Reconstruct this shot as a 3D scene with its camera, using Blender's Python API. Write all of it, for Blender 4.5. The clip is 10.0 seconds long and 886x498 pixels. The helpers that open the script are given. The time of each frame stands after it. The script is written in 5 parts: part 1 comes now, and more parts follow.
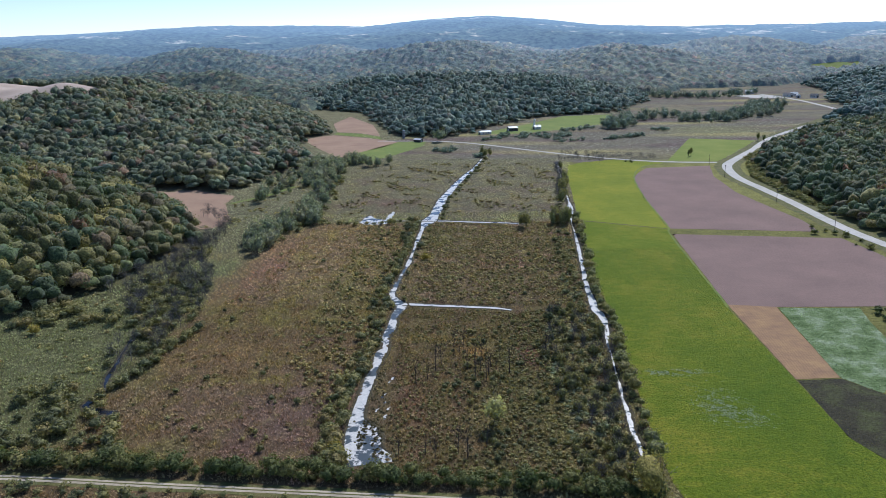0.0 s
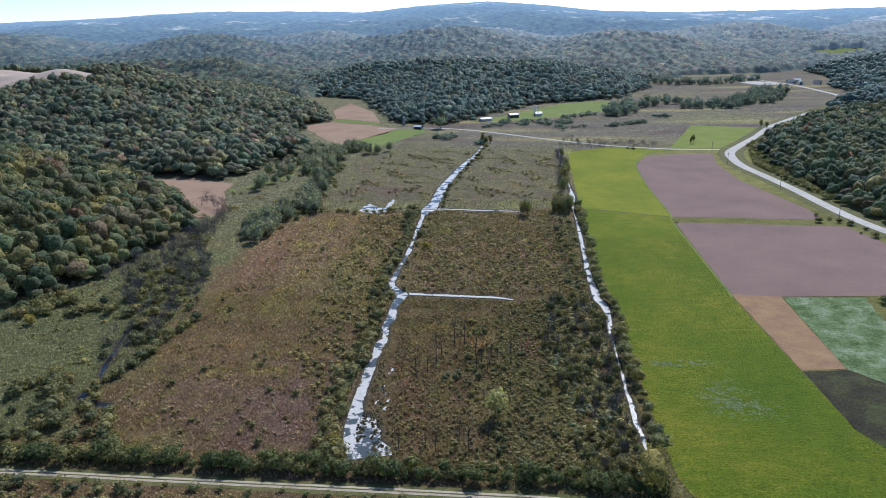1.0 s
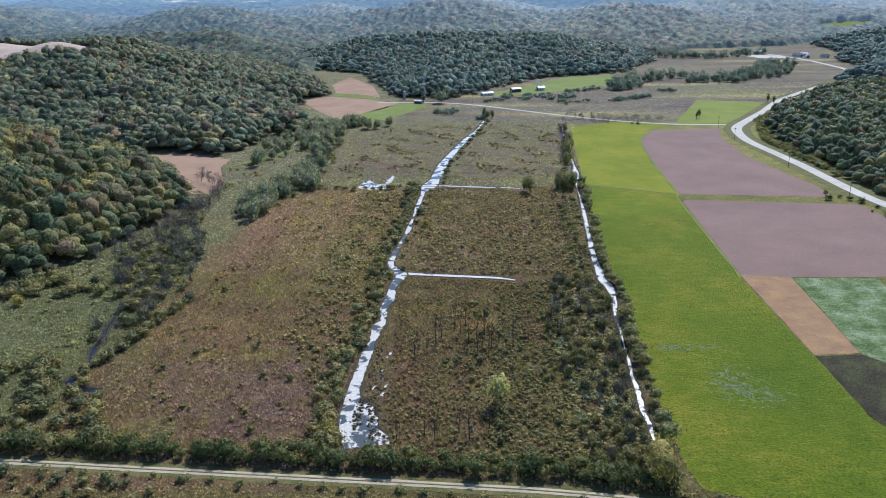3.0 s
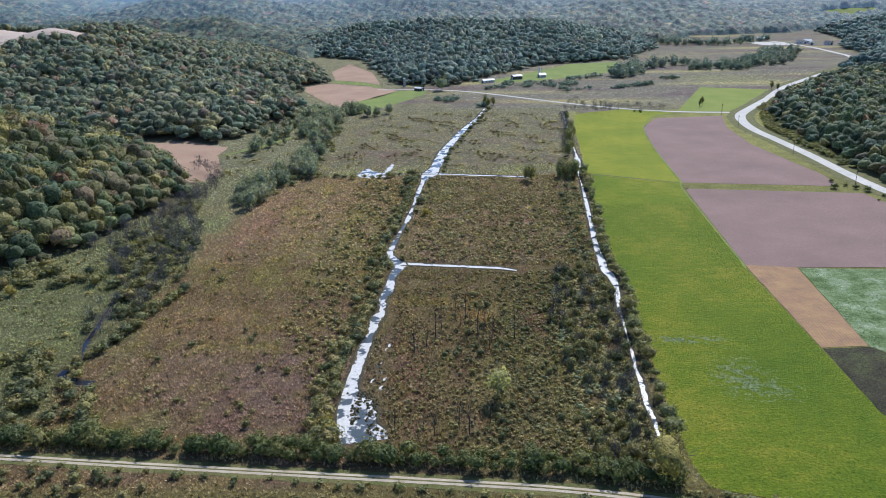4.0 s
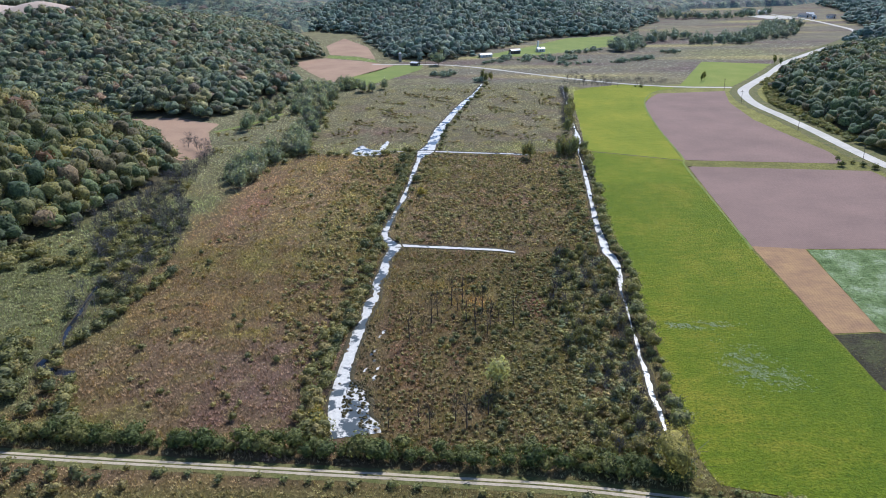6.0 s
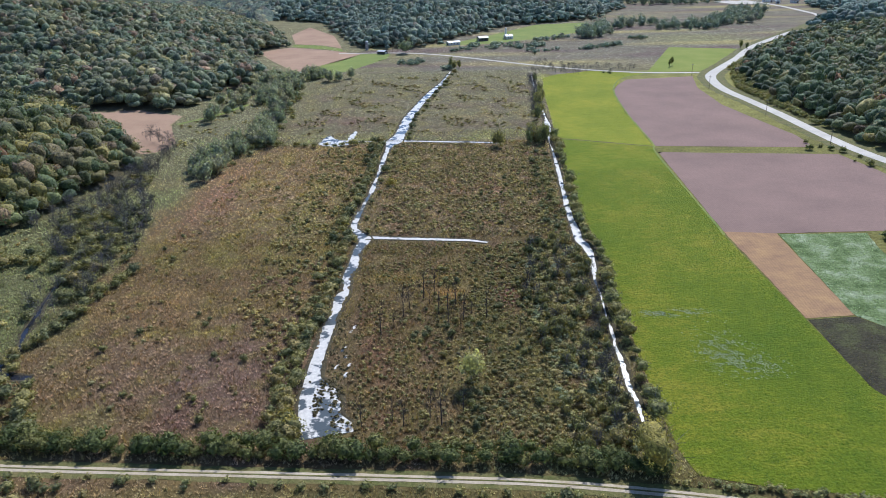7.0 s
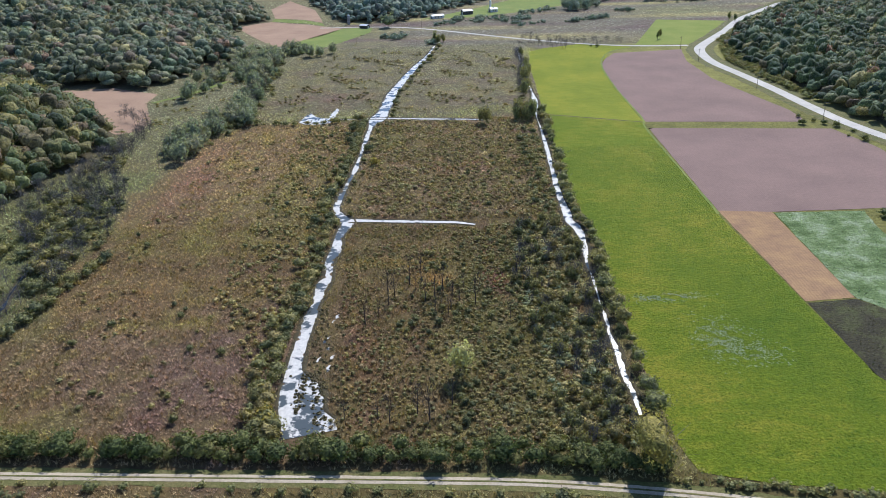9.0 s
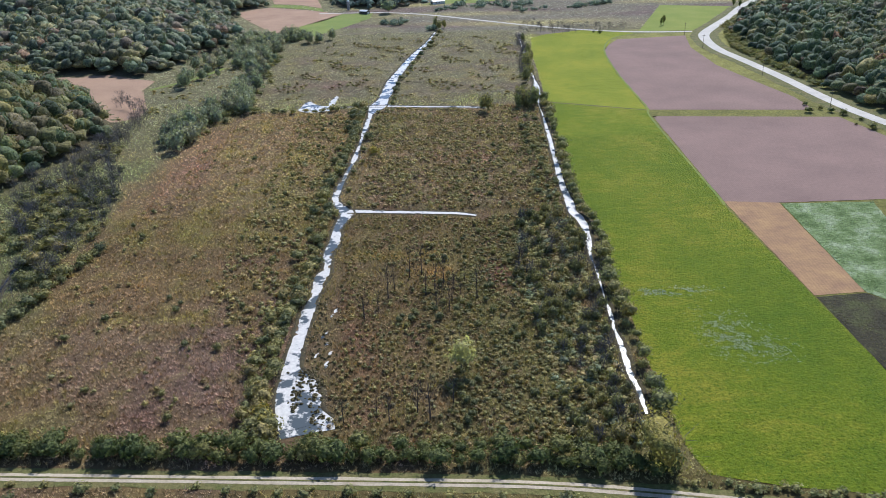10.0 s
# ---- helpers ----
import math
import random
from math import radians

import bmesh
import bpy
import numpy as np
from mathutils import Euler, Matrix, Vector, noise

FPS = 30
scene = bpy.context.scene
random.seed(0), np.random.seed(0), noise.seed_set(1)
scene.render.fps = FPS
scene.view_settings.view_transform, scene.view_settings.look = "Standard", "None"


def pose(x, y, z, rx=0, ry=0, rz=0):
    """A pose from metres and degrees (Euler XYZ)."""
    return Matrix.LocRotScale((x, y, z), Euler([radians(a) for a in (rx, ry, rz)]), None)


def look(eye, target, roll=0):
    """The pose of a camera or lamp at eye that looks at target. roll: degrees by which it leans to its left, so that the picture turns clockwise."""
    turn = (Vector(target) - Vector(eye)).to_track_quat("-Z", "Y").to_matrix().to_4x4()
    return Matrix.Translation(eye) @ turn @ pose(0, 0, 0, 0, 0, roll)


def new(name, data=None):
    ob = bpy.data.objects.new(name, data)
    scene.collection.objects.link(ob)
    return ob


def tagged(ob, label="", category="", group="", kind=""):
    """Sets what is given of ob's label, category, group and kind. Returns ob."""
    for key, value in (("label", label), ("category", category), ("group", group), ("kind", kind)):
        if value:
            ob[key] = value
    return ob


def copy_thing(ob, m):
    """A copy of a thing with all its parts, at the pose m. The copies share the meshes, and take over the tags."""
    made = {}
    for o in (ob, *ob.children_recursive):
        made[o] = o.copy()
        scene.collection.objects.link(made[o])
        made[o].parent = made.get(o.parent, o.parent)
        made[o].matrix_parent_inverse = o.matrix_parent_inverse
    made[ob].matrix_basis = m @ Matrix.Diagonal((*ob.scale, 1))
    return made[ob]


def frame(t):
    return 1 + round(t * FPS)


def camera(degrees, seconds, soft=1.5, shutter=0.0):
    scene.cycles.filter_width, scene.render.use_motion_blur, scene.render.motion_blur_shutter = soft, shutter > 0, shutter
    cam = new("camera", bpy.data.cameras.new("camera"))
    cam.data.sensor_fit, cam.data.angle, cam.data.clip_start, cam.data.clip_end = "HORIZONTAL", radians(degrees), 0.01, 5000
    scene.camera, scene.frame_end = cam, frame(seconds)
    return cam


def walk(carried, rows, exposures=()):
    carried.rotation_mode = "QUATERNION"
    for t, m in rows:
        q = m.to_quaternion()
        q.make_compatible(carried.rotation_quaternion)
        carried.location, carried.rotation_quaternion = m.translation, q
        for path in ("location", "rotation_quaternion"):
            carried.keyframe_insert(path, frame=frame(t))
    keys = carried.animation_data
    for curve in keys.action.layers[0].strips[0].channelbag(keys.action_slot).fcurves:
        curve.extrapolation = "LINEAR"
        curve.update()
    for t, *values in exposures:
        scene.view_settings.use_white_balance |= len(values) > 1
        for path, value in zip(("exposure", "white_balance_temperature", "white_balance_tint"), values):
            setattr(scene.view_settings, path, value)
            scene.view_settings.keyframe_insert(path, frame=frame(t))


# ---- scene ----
cam = camera(60.0, 10.0, 0.55)
PATH = [
    (0, (-0.393, -17.177, 124.964), (-0.422, -15.253, 124.419), -1.0),
    (0.5, (-0.52, -14.832, 124.75), (-0.55, -12.912, 124.188), -1.0),
    (1, (-0.581, -12.435, 124.471), (-0.611, -10.521, 123.894), -1.0),
    (1.5, (-0.526, -9.962, 124.157), (-0.557, -8.052, 123.563), -1.0),
    (2, (-0.389, -7.397, 123.843), (-0.422, -5.492, 123.233), -1.0),
    (2.5, (-0.274, -4.745, 123.495), (-0.308, -2.846, 122.871), -1.0),
    (4, (-0.083, 3.715, 121.827), (-0.119, 5.6, 121.159), -1.0),
    (4.5, (-0.05, 6.573, 121.471), (-0.088, 8.453, 120.788), -1.0),
    (5, (-0.023, 9.452, 121.107), (-0.062, 11.327, 120.41), -1.0),
    (5.5, (0.05, 12.35, 120.714), (0.011, 14.218, 120.002), -1.0),
    (7, (0.336, 20.891, 118.73), (0.38, 22.743, 117.976), -1.3),
    (7.5, (0.363, 23.632, 118.327), (0.446, 25.476, 117.558), -1.5),
    (8, (0.429, 26.451, 117.926), (0.511, 28.289, 117.142), -1.5),
    (8.5, (0.547, 29.365, 117.521), (0.627, 31.197, 116.723), -1.5),
    (9, (0.655, 32.336, 117.138), (0.733, 34.161, 116.325), -1.5),
    (9.5, (0.759, 35.304, 116.827), (0.836, 37.122, 115.998), -1.6),
    (10, (0.869, 38.239, 116.608), (0.944, 40.05, 115.763), -1.5),
]
walk(cam, [(t, look(eye, target, roll)) for t, eye, target, roll in PATH], [(0, 0.08, 5600, 12), (2.5, 0.32, 5620, 12), (5, 0.48, 5680, 12), (10, 0.48, 5800, 12)])

# ---- sky and sun ----
SUN_AZ, SUN_EL = 23.0, 42.0
world = bpy.data.worlds.new("sky")
scene.world = world
world.use_nodes = True
wn, wl = world.node_tree.nodes, world.node_tree.links
sky = wn.new("ShaderNodeTexSky")
sky.sky_type, sky.sun_disc = "NISHITA", False
sky.sun_elevation, sky.sun_rotation = radians(SUN_EL), radians(SUN_AZ)
sky.altitude, sky.air_density, sky.dust_density, sky.ozone_density = 900, 0.75, 0.2, 1.5
wl.new(sky.outputs[0], wn["Background"].inputs[0])
wn["Background"].inputs[1].default_value = 0.115
sun_data = bpy.data.lights.new("sun", "SUN")
sun_data.energy, sun_data.angle, sun_data.color = 4.1, radians(0.6), (1.0, 0.96, 0.9)
sun = new("sun", sun_data)
sun_dir = Vector((math.sin(radians(SUN_AZ)) * math.cos(radians(SUN_EL)), math.cos(radians(SUN_AZ)) * math.cos(radians(SUN_EL)), math.sin(radians(SUN_EL))))
sun.matrix_world = look(sun_dir * 900, (0, 0, 0))
scene.view_settings.exposure = 0.0


# ---- materials ----
def material(name, rough=0.9, spec=0.2, sheen=0.0):
    m = bpy.data.materials.new(name)
    m.use_nodes = True
    b = m.node_tree.nodes["Principled BSDF"]
    b.inputs["Roughness"].default_value, b.inputs["Specular IOR Level"].default_value = rough, spec
    b.inputs["Sheen Weight"].default_value, b.inputs["Sheen Roughness"].default_value = sheen, 0.45
    b.inputs["Sheen Tint"].default_value = (0.86, 0.93, 1.0, 1)
    return m, m.node_tree.nodes, m.node_tree.links, b


def noise_node(nodes, links, size, detail=4.0, stretch=(1, 1, 1), turn=0.0):
    """A noise over world metres; size is the length of one blotch."""
    g, v, n = nodes.new("ShaderNodeNewGeometry"), nodes.new("ShaderNodeMapping"), nodes.new("ShaderNodeTexNoise")
    v.inputs["Scale"].default_value = [s / size for s in stretch]
    v.inputs["Rotation"].default_value[2] = radians(turn)
    n.inputs["Scale"].default_value, n.inputs["Detail"].default_value, n.inputs["Roughness"].default_value = 1.0, detail, 0.62
    links.new(g.outputs["Position"], v.inputs[0])
    links.new(v.outputs[0], n.inputs["Vector"])
    return n.outputs["Fac"]


def ramp(nodes, links, fac, stops):
    r = nodes.new("ShaderNodeValToRGB")
    while len(r.color_ramp.elements) < len(stops):
        r.color_ramp.elements.new(0.5)
    for e, (p, c) in zip(r.color_ramp.elements, stops):
        e.position, e.color = p, (*c, 1)
    links.new(fac, r.inputs[0])
    return r.outputs[0]


def mixed(nodes, links, kind, fac, a, b):
    n = nodes.new("ShaderNodeMix")
    n.data_type, n.blend_type = "RGBA", kind
    for socket, v in ((n.inputs[0], fac), (n.inputs[6], a), (n.inputs[7], b)):
        if isinstance(v, (int, float)):
            socket.default_value = v
        elif isinstance(v, tuple):
            socket.default_value = (*v, 1)
        else:
            links.new(v, socket)
    return n.outputs[2]


def bump(nodes, links, shader, fac, depth, strength=1.0):
    b = nodes.new("ShaderNodeBump")
    b.inputs["Distance"].default_value, b.inputs["Strength"].default_value = depth, strength
    links.new(fac, b.inputs["Height"])
    links.new(b.outputs[0], shader.inputs["Normal"])


def earth(name, stops, big, fine, depth=0.15, rough=0.95, stretch=(1, 1, 1), turn=0.0, contrast=0.5):
    """Soil, crop or grass: large blotches in the given colours, broken by fine grain with relief."""
    m, n, l, b = material(name, rough, 0.08, 0.04)
    large = ramp(n, l, noise_node(n, l, big, 5, stretch, turn), stops)
    grain = noise_node(n, l, fine, 6)
    light = ramp(n, l, grain, [(0.3, (1 - contrast,) * 3), (0.7, (1 + contrast * 0.0,) * 3)])
    l.new(mixed(n, l, "MULTIPLY", 1.0, large, light), b.inputs["Base Color"])
    bump(n, l, b, grain, depth)
    return m


def rows_earth(name, a, c, big, pitch, turn, depth=0.1):
    """A field drilled in rows."""
    m, n, l, b = material(name, 0.95, 0.06, 0.03)
    large = ramp(n, l, noise_node(n, l, big, 5), [(0.3, a), (0.7, c)])
    g, v, w = n.new("ShaderNodeNewGeometry"), n.new("ShaderNodeMapping"), n.new("ShaderNodeTexWave")
    v.inputs["Rotation"].default_value[2] = radians(turn)
    w.inputs["Scale"].default_value, w.inputs["Distortion"].default_value, w.inputs["Detail"].default_value = 0.314 / pitch, 2.5, 3
    l.new(g.outputs["Position"], v.inputs[0])
    l.new(v.outputs[0], w.inputs["Vector"])
    grain = noise_node(n, l, 1.3, 6)
    k = mixed(n, l, "MIX", 0.86, w.outputs["Color"], grain)
    light = ramp(n, l, k, [(0.2, (0.78,) * 3), (0.8, (1.12, 1.1, 1.08))])
    l.new(mixed(n, l, "MULTIPLY", 1.0, large, light), b.inputs["Base Color"])
    bump(n, l, b, k, depth)
    return m


def leafy(name, stops=None, translucent=0.2, spread=0.07, clump=0.0, floor=0.42, gloss=0.1, sheen=0.05):
    """Foliage. The colour comes from the mesh's tint, or from the stops by chance for each plant; clump: the size of a
    leaf cluster in relief, with shade painted into its gaps; floor: how dark that shade is.
    """
    m, n, l, b = material(name, 0.7, gloss, sheen)
    if stops:
        info = n.new("ShaderNodeObjectInfo")
        colour = ramp(n, l, info.outputs["Random"], stops)
    else:
        a = n.new("ShaderNodeAttribute")
        a.attribute_name = "tint"
        colour = a.outputs["Color"]
    g = n.new("ShaderNodeNewGeometry")
    isl = ramp(n, l, g.outputs["Random Per Island"], [(0.0, (1 - spread,) * 3), (1.0, (1 + spread, 1 + spread * 0.9, 1 + spread * 0.4))])
    colour = mixed(n, l, "MULTIPLY", 1.0, colour, isl)
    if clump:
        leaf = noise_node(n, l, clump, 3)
        # Painted shade: gaps between leaf clusters darkened, their tops brightened.
        clump_shade = ramp(n, l, leaf, [(0.34, (floor, floor * 1.04, floor * 1.15)), (0.52, (0.95, 0.95, 0.95)), (0.68, (1.45, 1.42, 1.2))])
        colour = mixed(n, l, "MULTIPLY", 1.0, colour, clump_shade)
        bump(n, l, b, leaf, clump * 0.8)
    l.new(colour, b.inputs["Base Color"])
    t, s = n.new("ShaderNodeBsdfTranslucent"), n.new("ShaderNodeMixShader")
    l.new(mixed(n, l, "MULTIPLY", 1.0, colour, (1.15, 1.2, 0.7)), t.inputs["Color"])
    s.inputs[0].default_value = translucent
    l.new(b.outputs[0], s.inputs[1])
    l.new(t.outputs[0], s.inputs[2])
    l.new(s.outputs[0], n["Material Output"].inputs[0])
    return m


def plain(name, colour, rough=0.6, metal=0.0, dirt=0.25, size=1.5):
    m, n, l, b = material(name, rough, 0.4)
    b.inputs["Metallic"].default_value = metal
    c = ramp(n, l, noise_node(n, l, size, 5), [(0.3, tuple(v * (1 - dirt) for v in colour)), (0.7, colour)])
    l.new(c, b.inputs["Base Color"])
    return m


def water_material(name, dark, painted_glint=0.0):
    """Dark still water that mirrors the sky; the last argument sets how far sun glint, painted as pale colour, covers
    it.
    """
    m, n, l, b = material(name, 0.08, 0.5)
    b.inputs["IOR"].default_value = 1.33
    bump(n, l, b, noise_node(n, l, 0.6, 3), 0.02, 0.5)
    b.inputs["Base Color"].default_value = (*dark, 1)
    if painted_glint:
        # Pale patches in the base colour imitate sun glint on the water.
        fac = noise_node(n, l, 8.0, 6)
        edge = ramp(n, l, fac, [(0.60 - painted_glint, (0, 0, 0)), (0.64 - painted_glint, (1, 1, 1))])
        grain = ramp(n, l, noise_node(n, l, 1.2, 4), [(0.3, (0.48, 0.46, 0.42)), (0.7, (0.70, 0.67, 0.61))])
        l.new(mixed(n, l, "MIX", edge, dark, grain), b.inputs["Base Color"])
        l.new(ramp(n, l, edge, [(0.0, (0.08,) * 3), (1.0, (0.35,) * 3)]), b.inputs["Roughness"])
    return m


def hay_material(name, stops):
    """Mown grass: faint swaths across the strip, yellowed patches and short blades."""
    m, n, l, b = material(name, 0.95, 0.05, 0.14)
    b.inputs["Sheen Tint"].default_value = (0.95, 1.0, 0.28, 1)
    patch = noise_node(n, l, 45, 5, (1, 0.7, 1))
    swath = noise_node(n, l, 4.0, 6, (0.5, 1, 1), -8)
    k = mixed(n, l, "MIX", 0.38, patch, swath)
    colour = ramp(n, l, k, stops)
    grain = noise_node(n, l, 0.8, 7)
    light = ramp(n, l, grain, [(0.3, (0.5, 0.52, 0.5)), (0.55, (0.95, 0.95, 0.9)), (0.75, (1.25, 1.2, 1.1))])
    l.new(mixed(n, l, "MULTIPLY", 1.0, colour, light), b.inputs["Base Color"])
    bump(n, l, b, grain, 0.45)
    return m


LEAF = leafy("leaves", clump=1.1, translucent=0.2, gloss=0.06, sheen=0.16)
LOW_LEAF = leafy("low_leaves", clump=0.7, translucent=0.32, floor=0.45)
HAZE_GLOW_LEAF = leafy("far_woods_haze_glow", clump=3.5, translucent=0.1, sheen=0.0)
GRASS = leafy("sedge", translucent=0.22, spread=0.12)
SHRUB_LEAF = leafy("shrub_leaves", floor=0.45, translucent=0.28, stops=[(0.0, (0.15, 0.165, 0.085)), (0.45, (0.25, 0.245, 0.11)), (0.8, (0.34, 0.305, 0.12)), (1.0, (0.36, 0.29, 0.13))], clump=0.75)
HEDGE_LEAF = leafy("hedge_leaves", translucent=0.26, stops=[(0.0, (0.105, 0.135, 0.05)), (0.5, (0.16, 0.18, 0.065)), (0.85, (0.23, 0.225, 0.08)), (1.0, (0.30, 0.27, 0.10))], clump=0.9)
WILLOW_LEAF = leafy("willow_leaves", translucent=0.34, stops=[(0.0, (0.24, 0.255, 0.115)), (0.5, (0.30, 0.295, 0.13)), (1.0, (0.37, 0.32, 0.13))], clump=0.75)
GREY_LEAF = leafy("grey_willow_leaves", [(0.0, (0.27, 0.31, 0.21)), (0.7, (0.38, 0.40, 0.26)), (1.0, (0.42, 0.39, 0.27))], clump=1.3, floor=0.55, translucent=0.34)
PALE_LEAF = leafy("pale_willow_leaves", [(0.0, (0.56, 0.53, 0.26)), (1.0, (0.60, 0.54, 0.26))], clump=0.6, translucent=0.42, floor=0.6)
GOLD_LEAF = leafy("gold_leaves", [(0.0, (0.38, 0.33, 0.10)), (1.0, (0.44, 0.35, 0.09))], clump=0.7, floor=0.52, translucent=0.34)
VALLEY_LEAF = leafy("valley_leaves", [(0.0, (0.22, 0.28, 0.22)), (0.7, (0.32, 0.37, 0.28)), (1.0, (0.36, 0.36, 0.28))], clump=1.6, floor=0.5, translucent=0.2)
TWIG = plain("twigs", (0.22, 0.20, 0.19), 0.9, size=0.6)
BARK = plain("bark", (0.11, 0.09, 0.07), 0.95, size=0.5)
DEAD = plain("dead_wood", (0.17, 0.155, 0.145), 0.9, size=0.7)
SNAG = plain("snag_wood", (0.085, 0.07, 0.06), 0.95, size=0.7)
GRAVEL = earth("gravel", [(0.3, (0.46, 0.38, 0.27)), (0.7, (0.60, 0.51, 0.38))], 6, 0.5, 0.05, contrast=0.3)
ROAD_GRAVEL = earth("pale_road", [(0.3, (0.50, 0.47, 0.41)), (0.7, (0.63, 0.59, 0.52))], 12, 1.2, 0.02, contrast=0.15)
VERGE = earth("verge_grass", [(0.3, (0.12, 0.14, 0.04)), (0.7, (0.25, 0.21, 0.09))], 5, 0.7, 0.2)
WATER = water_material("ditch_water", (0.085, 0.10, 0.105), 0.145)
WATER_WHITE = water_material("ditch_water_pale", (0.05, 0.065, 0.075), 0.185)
CREEK = water_material("creek_water", (0.02, 0.022, 0.03))
HAY = hay_material("hay_green", [(0.34, (0.086, 0.142, 0.011)), (0.5, (0.144, 0.186, 0.014)), (0.64, (0.248, 0.236, 0.027))])
HAY_PALE = hay_material("hay_pale_green", [(0.34, (0.155, 0.195, 0.020)), (0.5, (0.225, 0.25, 0.026)), (0.64, (0.32, 0.30, 0.036))])
BROWN_CROP = rows_earth("ripe_beans", (0.215, 0.148, 0.125), (0.285, 0.195, 0.162), 38, 0.8, 5)
ORANGE_CROP = rows_earth("ripe_beans_pale", (0.245, 0.15, 0.095), (0.40, 0.255, 0.125), 10, 1.1, 5)
TAN_CROP = rows_earth("stubble", (0.46, 0.36, 0.28), (0.56, 0.45, 0.36), 60, 1.5, 30)
PINK_CROP = rows_earth("dry_field", (0.31, 0.205, 0.14), (0.42, 0.285, 0.19), 30, 1.2, 60)
GREY_GREEN = earth("leafy_crop", [(0.34, (0.09, 0.14, 0.04)), (0.5, (0.19, 0.26, 0.10)), (0.64, (0.34, 0.40, 0.24))], 9, 1.2, 0.4, contrast=0.5)
DARK_CROP = earth("dark_weeds", [(0.34, (0.045, 0.042, 0.026)), (0.5, (0.07, 0.062, 0.034)), (0.66, (0.115, 0.125, 0.045))], 14, 0.9, 0.3, contrast=0.6)
MEADOW = earth("meadow", [(0.3, (0.17, 0.23, 0.05)), (0.7, (0.26, 0.29, 0.07))], 25, 1.2, 0.1, contrast=0.3)
LIME = earth("lime_meadow", [(0.3, (0.19, 0.24, 0.035)), (0.7, (0.26, 0.285, 0.055))], 25, 1.5, 0.1, contrast=0.25)
MUD = earth("bank_mud", [(0.3, (0.06, 0.05, 0.035)), (0.7, (0.12, 0.10, 0.05))], 2, 0.4, 0.1)
WHITE = plain("white_paint", (0.78, 0.78, 0.76), 0.5)
TIN = plain("tin_roof", (0.66, 0.68, 0.69), 0.5)
GREY_ROOF = plain("grey_shingle", (0.16, 0.16, 0.16), 0.9)
RED_WOOD = plain("weathered_boards", (0.10, 0.09, 0.085), 0.8)
DARK_GLASS = plain("window_glass", (0.03, 0.035, 0.04), 0.1)
CONCRETE = plain("concrete", (0.33, 0.32, 0.31), 0.9)
POLE_WOOD = plain("pole_wood", (0.14, 0.11, 0.08), 0.9)


def ground_material():
    m, n, l, b = material("valley_ground", 0.95, 0.05, 0.05)
    a = n.new("ShaderNodeAttribute")
    a.attribute_name = "tint"
    mid = ramp(n, l, noise_node(n, l, 14, 6), [(0.3, (0.68, 0.66, 0.62)), (0.7, (1.2, 1.16, 1.08))])
    fine = noise_node(n, l, 1.6, 6)
    light = ramp(n, l, fine, [(0.3, (0.55, 0.55, 0.55)), (0.7, (1.15, 1.15, 1.1))])
    c = mixed(n, l, "MULTIPLY", 1.0, a.outputs["Color"], mid)
    l.new(mixed(n, l, "MULTIPLY", 1.0, c, light), b.inputs["Base Color"])
    bump(n, l, b, fine, 0.35)
    return m


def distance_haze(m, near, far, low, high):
    """Haze put in as a blue glow of the surface itself, stronger the farther it lies."""
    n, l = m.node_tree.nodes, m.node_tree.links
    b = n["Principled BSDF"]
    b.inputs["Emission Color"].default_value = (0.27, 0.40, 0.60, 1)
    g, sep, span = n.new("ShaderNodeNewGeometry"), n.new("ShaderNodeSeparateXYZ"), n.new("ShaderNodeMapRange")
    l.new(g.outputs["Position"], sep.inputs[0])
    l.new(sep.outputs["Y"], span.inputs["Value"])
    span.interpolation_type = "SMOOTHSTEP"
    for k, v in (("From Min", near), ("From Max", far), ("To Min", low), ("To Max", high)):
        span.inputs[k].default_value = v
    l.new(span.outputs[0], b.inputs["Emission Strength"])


GROUND = ground_material()
# The far woods' leaves emit blue light to imitate haze.
distance_haze(HAZE_GLOW_LEAF, 1450, 3000, 0.05, 0.60)

# ---- plan of the land (metres, x to the east of the drone's line, y along it) ----
SPUR = [(-200, 318), (-183, 350), (-172, 385), (-161, 440), (-167, 480), (-196, 530), (-255, 585), (-340, 620), (-480, 640), (-700, 600), (-700, 250), (-420, 255), (-260, 300)]
LEFT_HILL = [(-700, 650), (-420, 640), (-300, 625), (-250, 613), (-188, 600), (-165, 665), (-128, 750), (-147, 778), (-182, 872), (-150, 940), (-182, 1095), (-250, 1240), (-330, 1400), (-900, 1500), (-1400, 1400), (-1400, 700)]
MID_HILL = [(-230, 1300), (-150, 1245), (-88, 1000), (-79, 945), (-4, 915), (71, 1045), (125, 1130), (258, 1190), (343, 1360), (380, 1500), (200, 1600), (-300, 1650), (-330, 1400)]
RIGHT_HILL = [(262, 440), (263, 526), (261, 595), (277, 690), (326, 796), (370, 850), (440, 930), (520, 960), (800, 900), (900, 400), (700, 250), (420, 330), (300, 380)]
RIGHT_BACK = [(460, 990), (530, 1075), (615, 1180), (640, 1330), (720, 1480), (760, 1700), (1400, 1800), (1500, 900), (700, 940), (560, 960)]
FAR_HILL = [(-400, 1750), (100, 1700), (480, 1640), (700, 1680), (800, 1780), (1100, 1850), (1500, 1900), (2300, 1900), (2300, 2700), (-1800, 2700), (-1500, 1750)]
BACK_RISE = [(-1500, 1420), (-900, 1480), (-330, 1380), (-250, 1260), (-225, 1330), (-290, 1630), (190, 1610), (390, 1510), (470, 1600), (480, 1660), (100, 1740), (-400, 1800), (-1500, 1800)]
